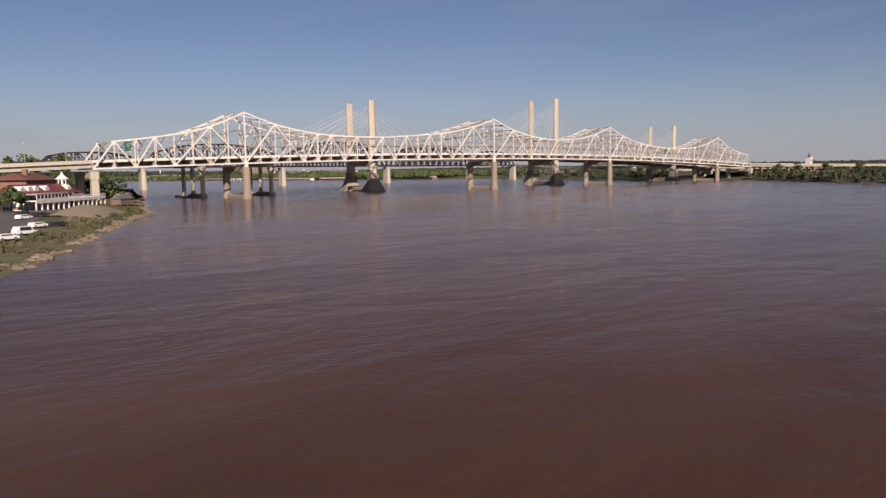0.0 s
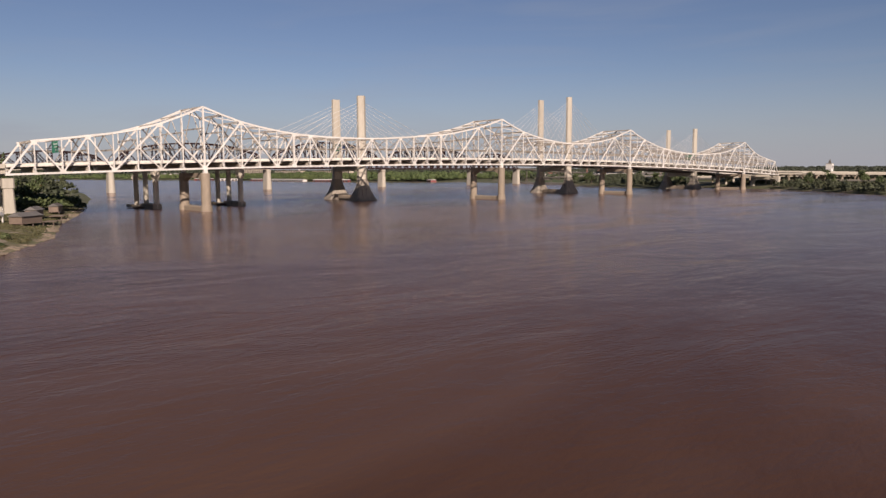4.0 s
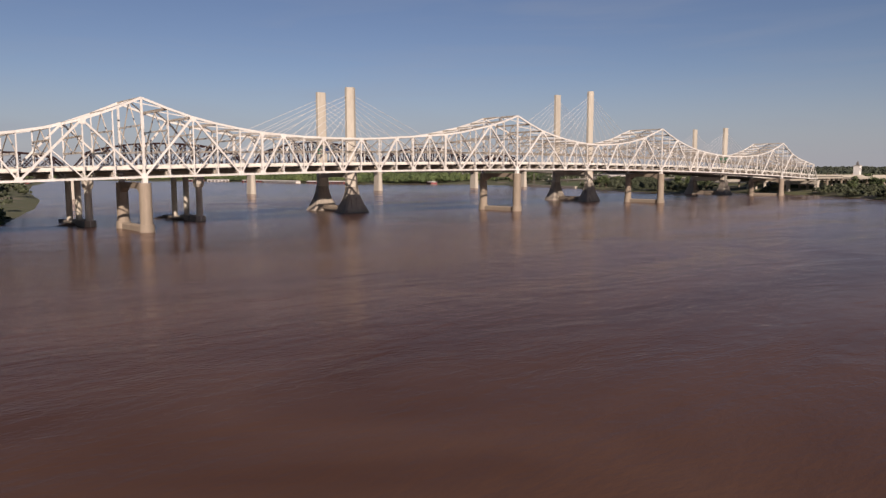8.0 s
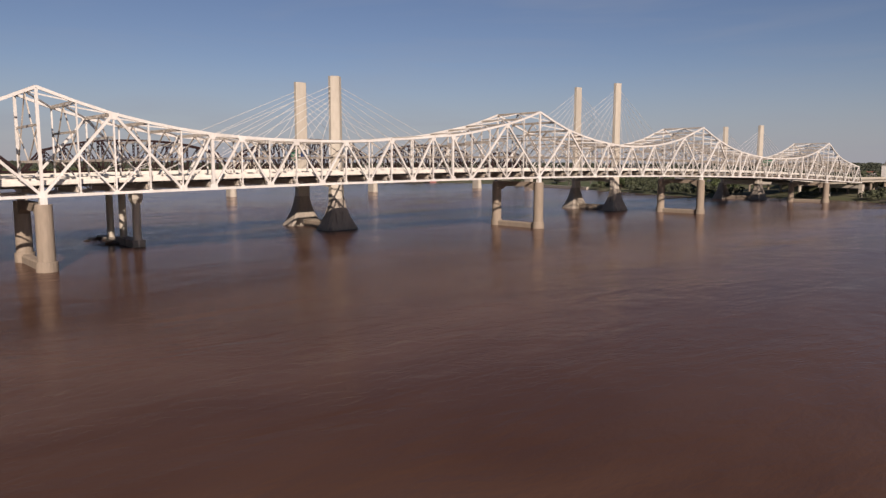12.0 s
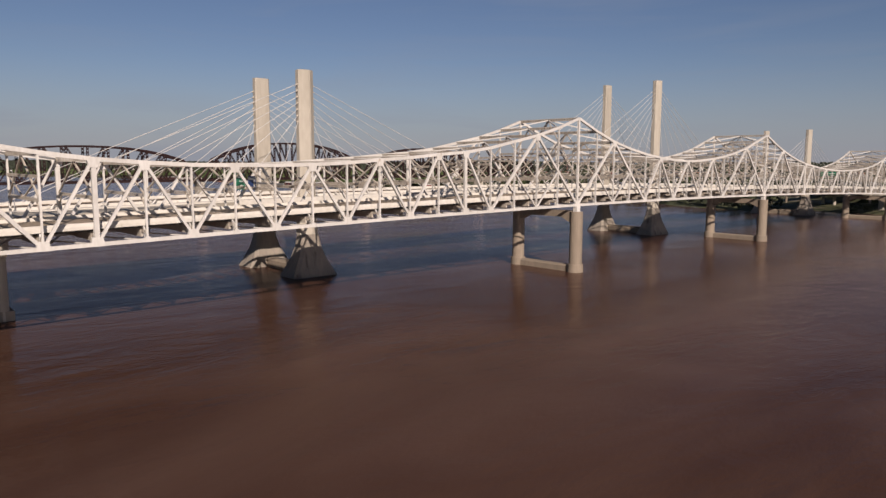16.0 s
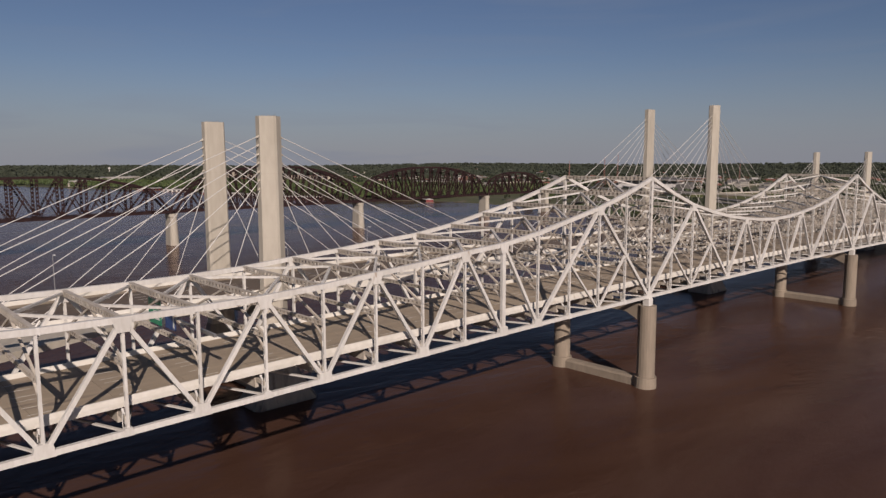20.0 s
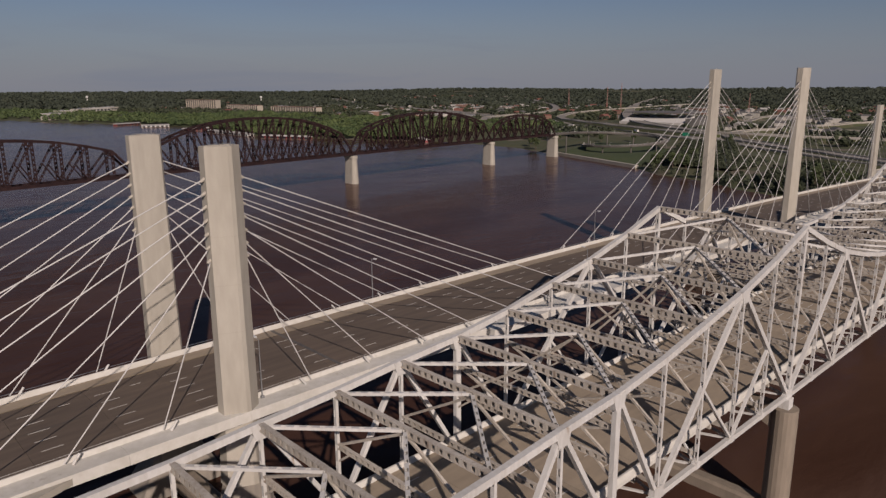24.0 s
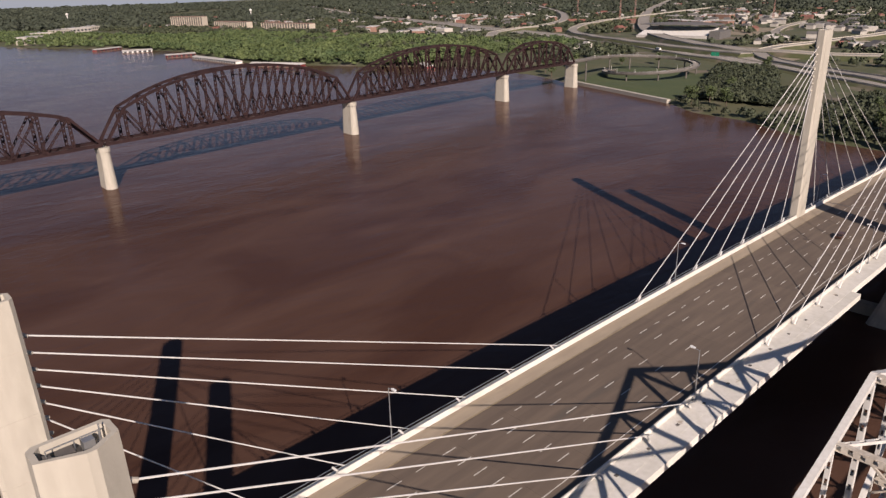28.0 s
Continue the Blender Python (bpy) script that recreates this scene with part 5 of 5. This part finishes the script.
def far_roofs(n, wall_mat, roof_mat, name, label, seed_shift):
    """Many small houses, too far to count, walls and roofs in two sheets."""
    spots2 = scatter(n, 1000, 3000, 120, 2800, lambda x, y: (inland(x, y) > 150) & in_view(x, y) & off_roads(x, y, 16) & (patchy(x, y, 0.006, seed_shift) < 0.7) & ~((x < 1215) & (y < 520)) & ~((x < 1130) & (y > 700) & (y < 1650)) & ~((x > 1180) & (x < 1430) & (y > 500) & (y < 820)))
    w, r = Solid(), Solid()
    for x, y, z in spots2:
        a = float(rng.uniform(0, 3.1))
        hx, hy, h = float(rng.uniform(5, 13)), float(rng.uniform(4, 8)), float(rng.uniform(4.5, 9))
        u, v = Vector((math.cos(a), math.sin(a), 0)), Vector((-math.sin(a), math.cos(a), 0))
        c = Vector((x, y, z))
        q = [c - u * hx - v * hy, c + u * hx - v * hy, c + u * hx + v * hy, c - u * hx + v * hy]
        up = Vector((0, 0, h))
        w.add(q + [p + up for p in q], [(0, 3, 2, 1), (4, 5, 6, 7), (0, 1, 5, 4), (1, 2, 6, 5), (2, 3, 7, 6), (3, 0, 4, 7)])
        e = Vector((0, 0, h + 0.05))
        q = [c + (p - c) * 1.06 + e for p in q]
        top = Vector((0, 0, h + hy * 0.55))
        r.add(q + [c - u * hx + top, c + u * hx + top], [(3, 2, 1, 0), (0, 1, 5, 4), (2, 3, 4, 5), (0, 4, 3), (1, 2, 5)])
    t = tagged(new(name, w.mesh(name, wall_mat)), label, "houses", "", "stuff")
    part("roofs", r, roof_mat, t)["kind"] = "stuff"


far_roofs(1000, TOWNW, SLATE, "white_house_rows", "rows of small white houses far off", 0.0)
far_roofs(420, TOWNW, LIGHTROOF, "pale_roof_rows", "pale-roofed buildings scattered over the far town", 1.5)
far_roofs(420, BRICK, TOWNR, "red_roof_rows", "red-roofed brick houses far off", 3.0)
for k, (x, y, w, h) in enumerate(((1480, 620, 90, 60), (1560, 860, 110, 60), (1420, 1180, 80, 70), (1750, 1000, 120, 70), (1290, 420, 70, 50), (1650, 420, 110, 60), (1900, 760, 120, 80), (1330, 1330, 60, 60))):
    patch("parking_lot", [(x - w, y - h), (x + w, y - h), (x + w, y + h), (x - w, y + h)], 0.4, HWAY if k % 2 else DIRT, "pale paved lot among the far buildings", "car park")


SANDW = material("sand_coloured_render", (0.50, 0.44, 0.35), (0.40, 0.34, 0.27), 0.85, 0, 0.05, 0.6, 0.1, 2, 0.08)
HOLE = material("dark_recessed_glazing", (0.035, 0.035, 0.035), (0.06, 0.055, 0.05), 0.5, 0, 0.3, 2, 0, 1)


def apartment(x, y, ang, w, d, floors, bays, label):
    """A block with a recessed pane in each bay of each floor."""
    t = thing("apartment_building", label, "apartment building", "apartment blocks", (x, y, ground_z(x, y)))
    t.rotation_euler.z = radians(ang)
    h = floors * 3.2 + 1
    part("wall", Solid().box(-w / 2, w / 2, -d / 2, d / 2, -1, h), SANDW, t)
    part("roof", Solid().box(-w / 2 - 0.5, w / 2 + 0.5, -d / 2 - 0.5, d / 2 + 0.5, h + 0.004, h + 0.8), BRICK, t)
    for f in range(floors):
        for b in range(bays):
            cx = -w / 2 + w * (b + 0.5) / bays
            part("window", Solid().box(cx - w / bays * 0.32, cx + w / bays * 0.32, -d / 2 - 0.06, -d / 2 + 0.1, 1 + f * 3.2, 3.4 + f * 3.2), HOLE, t)
    for b in range(bays + 1):
        cx = -w / 2 + w * b / bays
        part("fin", Solid().box(cx - 0.35, cx + 0.35, -d / 2 - 1.2, -d / 2 - 0.07, -1, h), SANDW, t)


apartment(1033, 2005, -70, 118, 20, 10, 14, "tall pale apartment block with upright fins above the woods")
apartment(1075, 1830, -84, 150, 18, 6, 16, "long low pale apartment block above the woods")
apartment(1095, 1590, -84, 190, 18, 6, 18, "long low pale apartment block with a brown roof edge")

# the stadium beside the highway
st = thing("stadium", "stadium with white stands and a dark curved canopy", "stadium", at=(1310, 660, ground_z(1310, 660)))
st.rotation_euler.z = radians(-83)
part("stand", Solid().loft([[(x, -28, 0), (x, 26, 0), (x, 26, 17), (x, -28, 5)] for x in (-62, 62)]), WPAINT, st)
part("canopy", Solid().loft([[(x, -10 + c, 17 + 4), (x, 34, 19 + 4 - c * 0.3), (x, 34, 20 + 4 - c * 0.3), (x, -10 + c, 18 + 4)] for x, c in ((-70, 8), (-35, 1), (0, -2), (35, 1), (70, 8))]), SLATE, st, "dark curved canopy")
for k in range(8):
    part("mast", Solid().tube((-63 + k * 18, 28, -1), (-63 + k * 18, 28, 21), 0.6, 0.5, 8), SLATE, st)
part("end_stand", Solid().box(66, 84, -30, 24, -1, 13), SLATE, st)
part("front_wall", Solid().box(-62, 62, -31, -28.2, -1, 5.5), LIGHTROOF, st)

MASTR = material("red_lattice_mast", (0.30, 0.07, 0.05), (0.42, 0.30, 0.26), 0.6, 0.2, 0.06, 1, 0, 1)
for mx, my, mh in ((1690, 985, 75), (1672, 1015, 68), (1930, 1330, 60), (1800, 700, 50)):
    ms = thing("radio_mast", "slim red lattice radio mast over the town", "mast", "radio masts", (mx, my, ground_z(mx, my)))
    for a in range(3):
        part("mast_leg", Solid().tube((2.2 * math.cos(a * 2.094), 2.2 * math.sin(a * 2.094), -1), (0.6 * math.cos(a * 2.094), 0.6 * math.sin(a * 2.094), mh), 0.4, 0.25, 6), MASTR, ms)
    br = Solid()
    for k in range(int(mh / 5)):
        r = 2.2 - 1.6 * k * 5 / mh
        for a in range(3):
            br.bar((r * math.cos(a * 2.094), r * math.sin(a * 2.094), k * 5), (r * math.cos(a * 2.094 + 2.094), r * math.sin(a * 2.094 + 2.094), k * 5 + 4.5), 0.2, 0.2)
    part("lattice", br, MASTR, ms)
for mx, my, mh in ((980, 2900, 30), (1500, 2500, 28)):
    wt = thing("water_tower", "white water tower on a slim stem over distant trees", "water tower", "water towers", (mx, my, ground_z(mx, my)))
    part("stem", Solid().tube((0, 0, -1), (0, 0, mh - 6), 2.2, 1.8, 12), WPAINT, wt)
    part("tank", Solid().loft([[(r * math.cos(k * math.pi / 8), r * math.sin(k * math.pi / 8), z) for k in range(16)] for r, z in ((1.6, mh - 6), (4.2, mh - 3), (4.8, mh), (3.8, mh + 2.6), (1.0, mh + 4))]), WPAINT, wt)


# boathouses moored in the inlet
def boathouse(x, y, ang, w, roof_mat, wall_mat, label):
    t = thing("boathouse", label, "boathouse", "moored boathouses", (x, y, 0))
    t.rotation_euler.z = radians(ang)
    part("float", Solid().box(-w / 2 - 1, w / 2 + 1, -7, 7, -0.6, 0.7), BROWNW, t)
    part("wall", Solid().box(-w / 2, w / 2, -5.5, 5.5, 0.704, 4.2), wall_mat, t)
    part("roof", Solid().add([(-w / 2 - 1, -6.8, 4.21), (w / 2 + 1, -6.8, 4.21), (w / 2 + 1, 6.8, 4.21), (-w / 2 - 1, 6.8, 4.21), (-w / 2 - 1, 0, 6.2), (w / 2 + 1, 0, 6.2)],
                             [(3, 2, 1, 0), (0, 1, 5, 4), (2, 3, 4, 5), (0, 4, 3), (1, 2, 5)]), roof_mat, t)
    n = int(w / 8)
    for i in range(n):
        cx = -w / 2 + w * (i + 0.5) / n
        part("boat_bay", Solid().box(cx - 2.6, cx + 2.6, -5.62, -5.4, 0.8, 3.4), GLASS, t)


for x, y, a, w, rm, wm, lb in ((626, 1491, 22, 60, LIGHTROOF, REDROOF, "red boathouse with a white roof moored by the wood"),
                               (644, 1386, -20, 51, LIGHTROOF, WPAINT, "white boathouse with a pale metal roof"),
                               (652, 1217, -7, 48, LIGHTROOF, REDROOF, "red boathouse with a white roof moored by the wood"),
                               (648, 1077, -90, 145, LIGHTROOF, WPAINT, "long white covered dock with a pale roof"),
                               (663, 920, -67, 88, LIGHTROOF, REDROOF, "long red and white covered dock by the wood"),
                               (770, 720, 60, 44, LIGHTROOF, REDROOF, "red floating boathouse with a white upper deck")):
    boathouse(x, y, a, w, rm, wm, lb)
for x, y, a, w in ((120, 900, 78, 90), (150, 1010, 78, 110), (215, 1290, 76, 80)):
    boathouse(x - 6, y, a, w, LIGHTROOF, REDROOF, "red and white covered dock along the far bank")

# a pale clock tower building beyond the right bank
ct = thing("tower_building", "slim white tower with a small dark spire", "tower", at=(1180, 125, ground_z(1180, 125)))
part("wall", Solid().box(-4.6, 4.6, -4.6, 4.6, -1, 26), WPAINT, ct)
part("cornice", Solid().box(-5.1, 5.1, -5.1, 5.1, 26.004, 26.8), PALE, ct)
part("spire", Solid().loft([[(-2.0, -2.0, 26.81), (2.0, -2.0, 26.81), (2.0, 2.0, 26.81), (-2.0, 2.0, 26.81)], [(-1.4, -1.4, 31), (1.4, -1.4, 31), (1.4, 1.4, 31), (-1.4, 1.4, 31)], [(-0.2, -0.2, 34), (0.2, -0.2, 34), (0.2, 0.2, 34), (-0.2, 0.2, 34)]]), SLATE, ct)
for k in range(2):
    part("window", Solid().box(-3.0 + k * 3.8, -1.0 + k * 3.8, -4.66, -4.5, 18, 23), GLASS, ct)

# further viaducts of the junction on the right bank
for k, (y0, y1, z0, z1) in enumerate(((-22, -120, 17.5, 15.0), (46, 20, 15.0, 12.0), (118, 60, 13.0, 11.0))):
    vd = thing("junction_viaduct", "pale concrete highway viaduct on rows of columns", "viaduct", "junction viaducts")
    pts = [(706 + 44 * t, y0 + (y1 - y0) * (t / 14) ** 1.5, z0 + (z1 - z0) * t / 14) for t in range(15)]
    part("deck", Solid().sweep(pts, [(-7, -1.9), (7, -1.9), (7.5, 0), (7.5, 0.9), (7.2, 0.9), (7.2, 0), (-7.2, 0), (-7.2, 0.9), (-7.5, 0.9), (-7.5, 0)]), PALE, vd)
    for x, y, z in pts:
        part("column", Solid().tube((x, y, ground_z(x, y) - 1.5), (x, y, z - 1.9), 1.0, 1.0, 10), TAN, vd)

# ---- near left bank: restaurant, yard, cars ----
UX, UY = 0.64, 0.768                            # along the terrace, towards the bridge
NX, NY = -0.768, 0.64                           # away from the river
rest = thing("restaurant", "riverside restaurant with red roofs, white cupola and long white terrace", "restaurant", at=(-117.0, -76.0, 2.4))
rest.rotation_euler.z = math.atan2(UY, UX)      # local x along the terrace, local y inland
part("terrace_floor", Solid().box(-37, 21, -4.5, 4.5, 3.5, 3.95), WPAINT, rest)
part("terrace_beam", Solid().box(-37, 21, -4.6, -4.2, 2.7, 3.496), WPAINT, rest)
for k in range(15):
    for yy in (-4.2, 0.5):
        part("terrace_post", Solid().box(-36.6 + k * 4.09 - 0.25, -36.6 + k * 4.09 + 0.25, yy - 0.25, yy + 0.25, -2.5, 3.496 if yy > 0 else 2.7), WPAINT, rest)
for zz in (4.5, 5.0):
    part("terrace_rail", Solid().box(-12, 21, -4.5, -4.38, zz, zz + 0.12), WPAINT, rest)
for k in range(17):
    part("rail_post", Solid().box(-11.8 + k * 2.03 - 0.06, -11.8 + k * 2.03 + 0.06, -4.52, -4.36, 3.95, 5.2), WPAINT, rest)
body = part("main_wall", Solid().box(-31, 11, 4.6, 14, -1, 6.2), WPAINT, rest)
for k in range(12):
    part("window", Solid().box(-30.4 + k * 3.3, -28.0 + k * 3.3, 4.5, 4.7, 4.2, 5.9), GLASS, body)


def hip(x0, x1, y0, y1, z, rise, inset):
    return Solid().add([(x0, y0, z), (x1, y0, z), (x1, y1, z), (x0, y1, z), (x0 + inset, (y0 + y1) / 2, z + rise), (x1 - inset, (y0 + y1) / 2, z + rise)],
                       [(3, 2, 1, 0), (0, 1, 5, 4), (2, 3, 4, 5), (0, 4, 3), (1, 2, 5)])


roof = part("roof", hip(-33, 13, 2.8, 15.8, 6.21, 3.7, 3), REDROOF, rest, "red metal hip roof")
for k, x in enumerate((-29, -23.5, -19, -11, 7)):
    part("dormer", Solid().loft([[(x - 1.6, yy, 7.0), (x + 1.6, yy, 7.0), (x + 1.6, yy, 8.3), (x, yy, 9.3), (x - 1.6, yy, 8.3)] for yy in (4.6, 8.5)]), WPAINT, roof, "white gabled dormer")
cup = part("cupola", Solid().loft([octagon(11, 9.5, z, r, r, r * 0.55) for z, r in ((7.0, 2.0), (11.6, 2.0), (11.65, 2.5), (11.9, 2.5), (13.6, 0.8), (15.0, 0.12))]), WPAINT, rest, "white eight-sided cupola")
for a in range(8):
    c, s = math.cos(a * math.pi / 4), math.sin(a * math.pi / 4)
    part("louvre", Solid().bar((11 + 1.94 * c, 9.5 + 1.94 * s, 9.6), (11 + 1.94 * c, 9.5 + 1.94 * s, 11.3), 0.8, 0.3, (c, s, 0)), GLASS, cup)
part("upper_wall", Solid().box(14, 40, 27, 42, -1, 11.5), BRICK, rest)
part("upper_roof", hip(12.5, 41.5, 25.5, 43.5, 11.51, 3.4, 6), TOWNR, rest, "faded red-brown hip roof")
part("chimney", Solid().box(22, 23.6, 31, 33, 12, 16.5), BRICK, rest)
part("annexe", Solid().box(11.02, 19, 4.7, 13, -1, 5.4), WPAINT, rest)
part("annexe_roof", hip(13.2, 20, 3.6, 14, 5.41, 2.4, 3), REDROOF, rest)
for k in range(4):
    part("window", Solid().box(-31.1, -30.9, 5.4 + k * 2.1, 6.7 + k * 2.1, 3.0, 5.0), GLASS, body)
part("end_trim", Solid().box(-31.06, -30.94, 4.7, 13.9, 0.4, 1.4), BRICK, body)
porch = part("porch", Solid().box(-36, -12.2, -4.3, 4.4, 6.0, 6.4), LIGHTROOF, rest, "glazed white porch over the terrace")
for k in range(10):
    part("porch_post", Solid().box(-36 + k * 2.62, -35.75 + k * 2.62, -4.3, -4.05, 3.954, 6.0), WPAINT, porch)
    if k < 9:
        part("porch_pane", Solid().box(-35.72 + k * 2.62, -33.43 + k * 2.62, -4.22, -4.16, 4.6, 5.85), GLASS, porch)
part("porch_base", Solid().box(-36, -12.2, -4.28, -4.1, 3.954, 4.55), WPAINT, porch)


def wood_deck(x, y, ang, w, d, z, roofed, label):
    t = thing("wooden_shed" if roofed else "wooden_platform", label, "shed" if roofed else "platform", "sheds and platforms on the shore", (x, y, 0))
    t.rotation_euler.z = radians(ang)
    n = int(w / 0.5)
    for k in range(n):
        part("plank", Solid().box(-w / 2 + k * w / n + 0.02, -w / 2 + (k + 1) * w / n - 0.02, -d / 2, d / 2, z, z + 0.1), BROWNW, t)
    for sx in (-1, 0, 1):
        for sy in (-1, 1):
            part("post", Solid().box(sx * (w / 2 - 0.3) - 0.15, sx * (w / 2 - 0.3) + 0.15, sy * (d / 2 - 0.3) - 0.15, sy * (d / 2 - 0.3) + 0.15, -1.5, z), BROWNW, t)
    if roofed:
        part("wall", Solid().box(-w / 2 + 0.5, w / 2 - 0.5, -d / 2 + 0.5, d / 2 - 0.5, z + 0.104, z + 2.6), BROWNW, t)
        part("roof", hip(-w / 2, w / 2, -d / 2, d / 2, z + 2.61, 1.4, 0.1), SLATE, t)


wood_deck(-94, -66, 40, 11, 6, 2.2, True, "weathered brown wooden shed on posts by the water")
wood_deck(-83, -52, 60, 9, 5, 1.6, False, "weathered wooden platform on posts at the shore")
wood_deck(-73, -18, 65, 12, 6, 1.8, False, "weathered wooden landing on posts under the bridge")
wood_deck(-66, 16, 68, 12, 5, 2.0, True, "dark wooden hut on posts near the bridge pier")
wood_deck(-84, -30, 62, 10, 5, 2.6, True, "brown wooden hut behind the shore")

patch("car_park", [(-240, -300), (-190, -284), (-142, -150), (-178, -120)], 0.16, LOT, "dark asphalt car park on the river bank", "car park")
patch("yard", [(-149, -196), (-132, -170), (-100, -92), (-132, -136)], 0.2, DIRT, "pale gravel yard beside the terrace", "ground")


heap = Solid()
for j in range(13):
    for i in range(25):
        u, w = -1 + i / 12, -1 + j / 6
        x, y = -127 + 24 * u * 0.47 - 8 * w * 0.88, -141 + 24 * u * 0.88 + 8 * w * 0.47
        rise = max(0.0, 1 - u * u) * max(0.0, 1 - w * w)
        heap.v.append((x, y, ground_z(x, y) + 0.15 + 2.3 * rise ** 0.8 + 0.18 * rise * math.sin(5 * u + 3 * w)))
heap.f = [(j * 25 + i, j * 25 + i + 1, j * 25 + i + 26, j * 25 + i + 25) for j in range(12) for i in range(24)]
piece("gravel_heap", heap, DIRT, "long low heap of pale gravel on the bank", "gravel", "structure", True)


def car(x, y, ang, mat, van, label, z=None):
    t = thing("car", label, "car", "parked cars", (x, y, ground_z(x, y) + 0.2 if z is None else z))
    t.rotation_euler.z = radians(ang)
    L, W, H = (5.2, 2.0, 2.0) if van else (4.6, 1.85, 1.45)
    prof = [(-L / 2, 0.35), (L / 2, 0.35), (L / 2, 0.85), (L * 0.30, 1.0), (L * 0.18, H), (-L * 0.38, H), (-L / 2, 1.05)]
    part("body", Solid().loft([[(a, yy, b if b < 1.1 else b) for a, b in prof] for yy in (-W / 2, W / 2)]), mat, t)
    for s in (-1, 1):
        part("side_window", Solid().loft([[(a, yy, b) for a, b in ((-L * 0.36, 1.05), (L * 0.24, 1.05), (L * 0.16, H - 0.12), (-L * 0.34, H - 0.12))] for yy in sorted((s * W / 2 * 0.98, s * (W / 2 + 0.015)))]), GLASS, t)
        for a in (-L * 0.31, L * 0.31):
            wh = part("wheel", Solid().tube((a, s * (W / 2 - 0.18), 0.34), (a, s * (W / 2 + 0.03), 0.34), 0.34, 0.34, 14), TYRE, t)
            part("rim", Solid().tube((a, s * (W / 2 - 0.02), 0.34), (a, s * (W / 2 + 0.04), 0.34), 0.2, 0.2, 10), GREY, wh)
    part("windscreen", Solid().bar((L * 0.30 + 0.02, 0, 1.03), (L * 0.18 + 0.02, 0, H - 0.08), W * 0.86, 0.04), GLASS, t)


for x, y, a, m, v, lb in ((-163, -222, 28, CARW, True, "white van parked on the dark car park"), (-169, -236, 24, CARW, False, "white open jeep parked in front of a van"),
                          (-156, -201, 32, CARW, False, "white car parked in a row of cars"), (-150, -196, 30, CARD, False, "dark car parked in a row of cars"),
                          (-153, -168, 34, CARW, False, "white car parked near the yard"), (-147, -162, 30, CARD, False, "dark car parked near the yard"), (-150, -153, 25, CARD, False, "dark car parked below the restaurant terrace")):
    car(x, y, a, m, v, lb)

car(354.0, 73.6, 180, CARR, False, "dark brown car on the cable-stayed bridge", dz(354) + 0.01)

# rocks along the near shore
rk = Solid()
rr = random.Random(5)
for k in range(1300):
    y = rr.uniform(-330, 70)
    if math.sin(y * 0.16) + math.sin(y * 0.37 + 1) < -0.8:
        continue
    x = float(shore_x(LEFT_SHORE, y)) - rr.triangular(-1.6, 3.6, 0.0)
    s = rr.uniform(0.15, 0.55) if k % 6 else rr.uniform(0.55, 1.2)
    z = ground_z(x, y)
    ring = [octagon(x + rr.uniform(-0.2, 0.2), y, z + h * s * 0.6, s * a, s * a * rr.uniform(0.6, 1.3), s * a * 0.5) for h, a in ((-0.6, 0.9), (0.3, 1.0), (0.8, 0.55))]
    rk.loft(ring)
piece("shore_rocks", rk, ROCK, "tan rocks and broken slabs along the water's edge", "rocks", "stuff")

def driftwood(x, y, seed):
    """A raft of bare branches and logs caught against a footing."""
    g = random.Random(seed)
    t = thing("driftwood", "dark tangle of driftwood caught on a bridge footing", "driftwood", "driftwood on the footings", (x, y, 0))
    for k in range(16):
        a, r = g.uniform(-0.5, 0.5) + (0 if k % 2 else 2.6), g.uniform(1.2, 4.8)
        cx, cy = g.uniform(-3.5, 3.5), g.uniform(-2.2, 2.2)
        part("branch", Solid().tube((cx - math.cos(a) * r, cy - math.sin(a) * r, -0.1), (cx + math.cos(a) * r, cy + math.sin(a) * r, g.uniform(0.2, 1.5)), g.uniform(0.12, 0.32), 0.06, 7), BARK, t)


for dx, dy, sd in ((38.0, 84.0, 1), (37.0, 62.5, 2), (-13.5, 60.0, 3)):
    driftwood(dx, dy, sd)

# a lorry and a sign on the highway beyond the park
lorry = thing("lorry", "white box lorry on the far highway", "lorry", at=(1043.0, 540.0, max(ground_z(1043, 540), 3) + 3.2))
lorry.rotation_euler.z = radians(58)
part("box_body", Solid().box(-6, 4.5, -1.25, 1.25, 1.1, 4.0), WPAINT, lorry)
part("cab", Solid().loft([[(4.7, y, 0.6), (7.0, y, 0.6), (6.9, y, 1.8), (6.3, y, 3.0), (4.7, y, 3.1)] for y in (-1.2, 1.2)]), CARD, lorry)
for a in (-4.6, -3.4, 5.8):
    for s in (-1, 1):
        part("wheel", Solid().tube((a, s * 0.95, 0.5), (a, s * 1.25, 0.5), 0.5, 0.5, 12), TYRE, lorry)
hs = thing("highway_sign", "green highway sign on a steel post gantry", "road sign", at=(985.0, 428.0, 5.0))
part("post", Solid().tube((0, 0, -2), (0, 0, 11), 0.3, 0.25, 8), GREY, hs)
part("sign_panel", Solid().box(-0.15, 0.15, -5, 5, 6.5, 11), GREEN, hs)
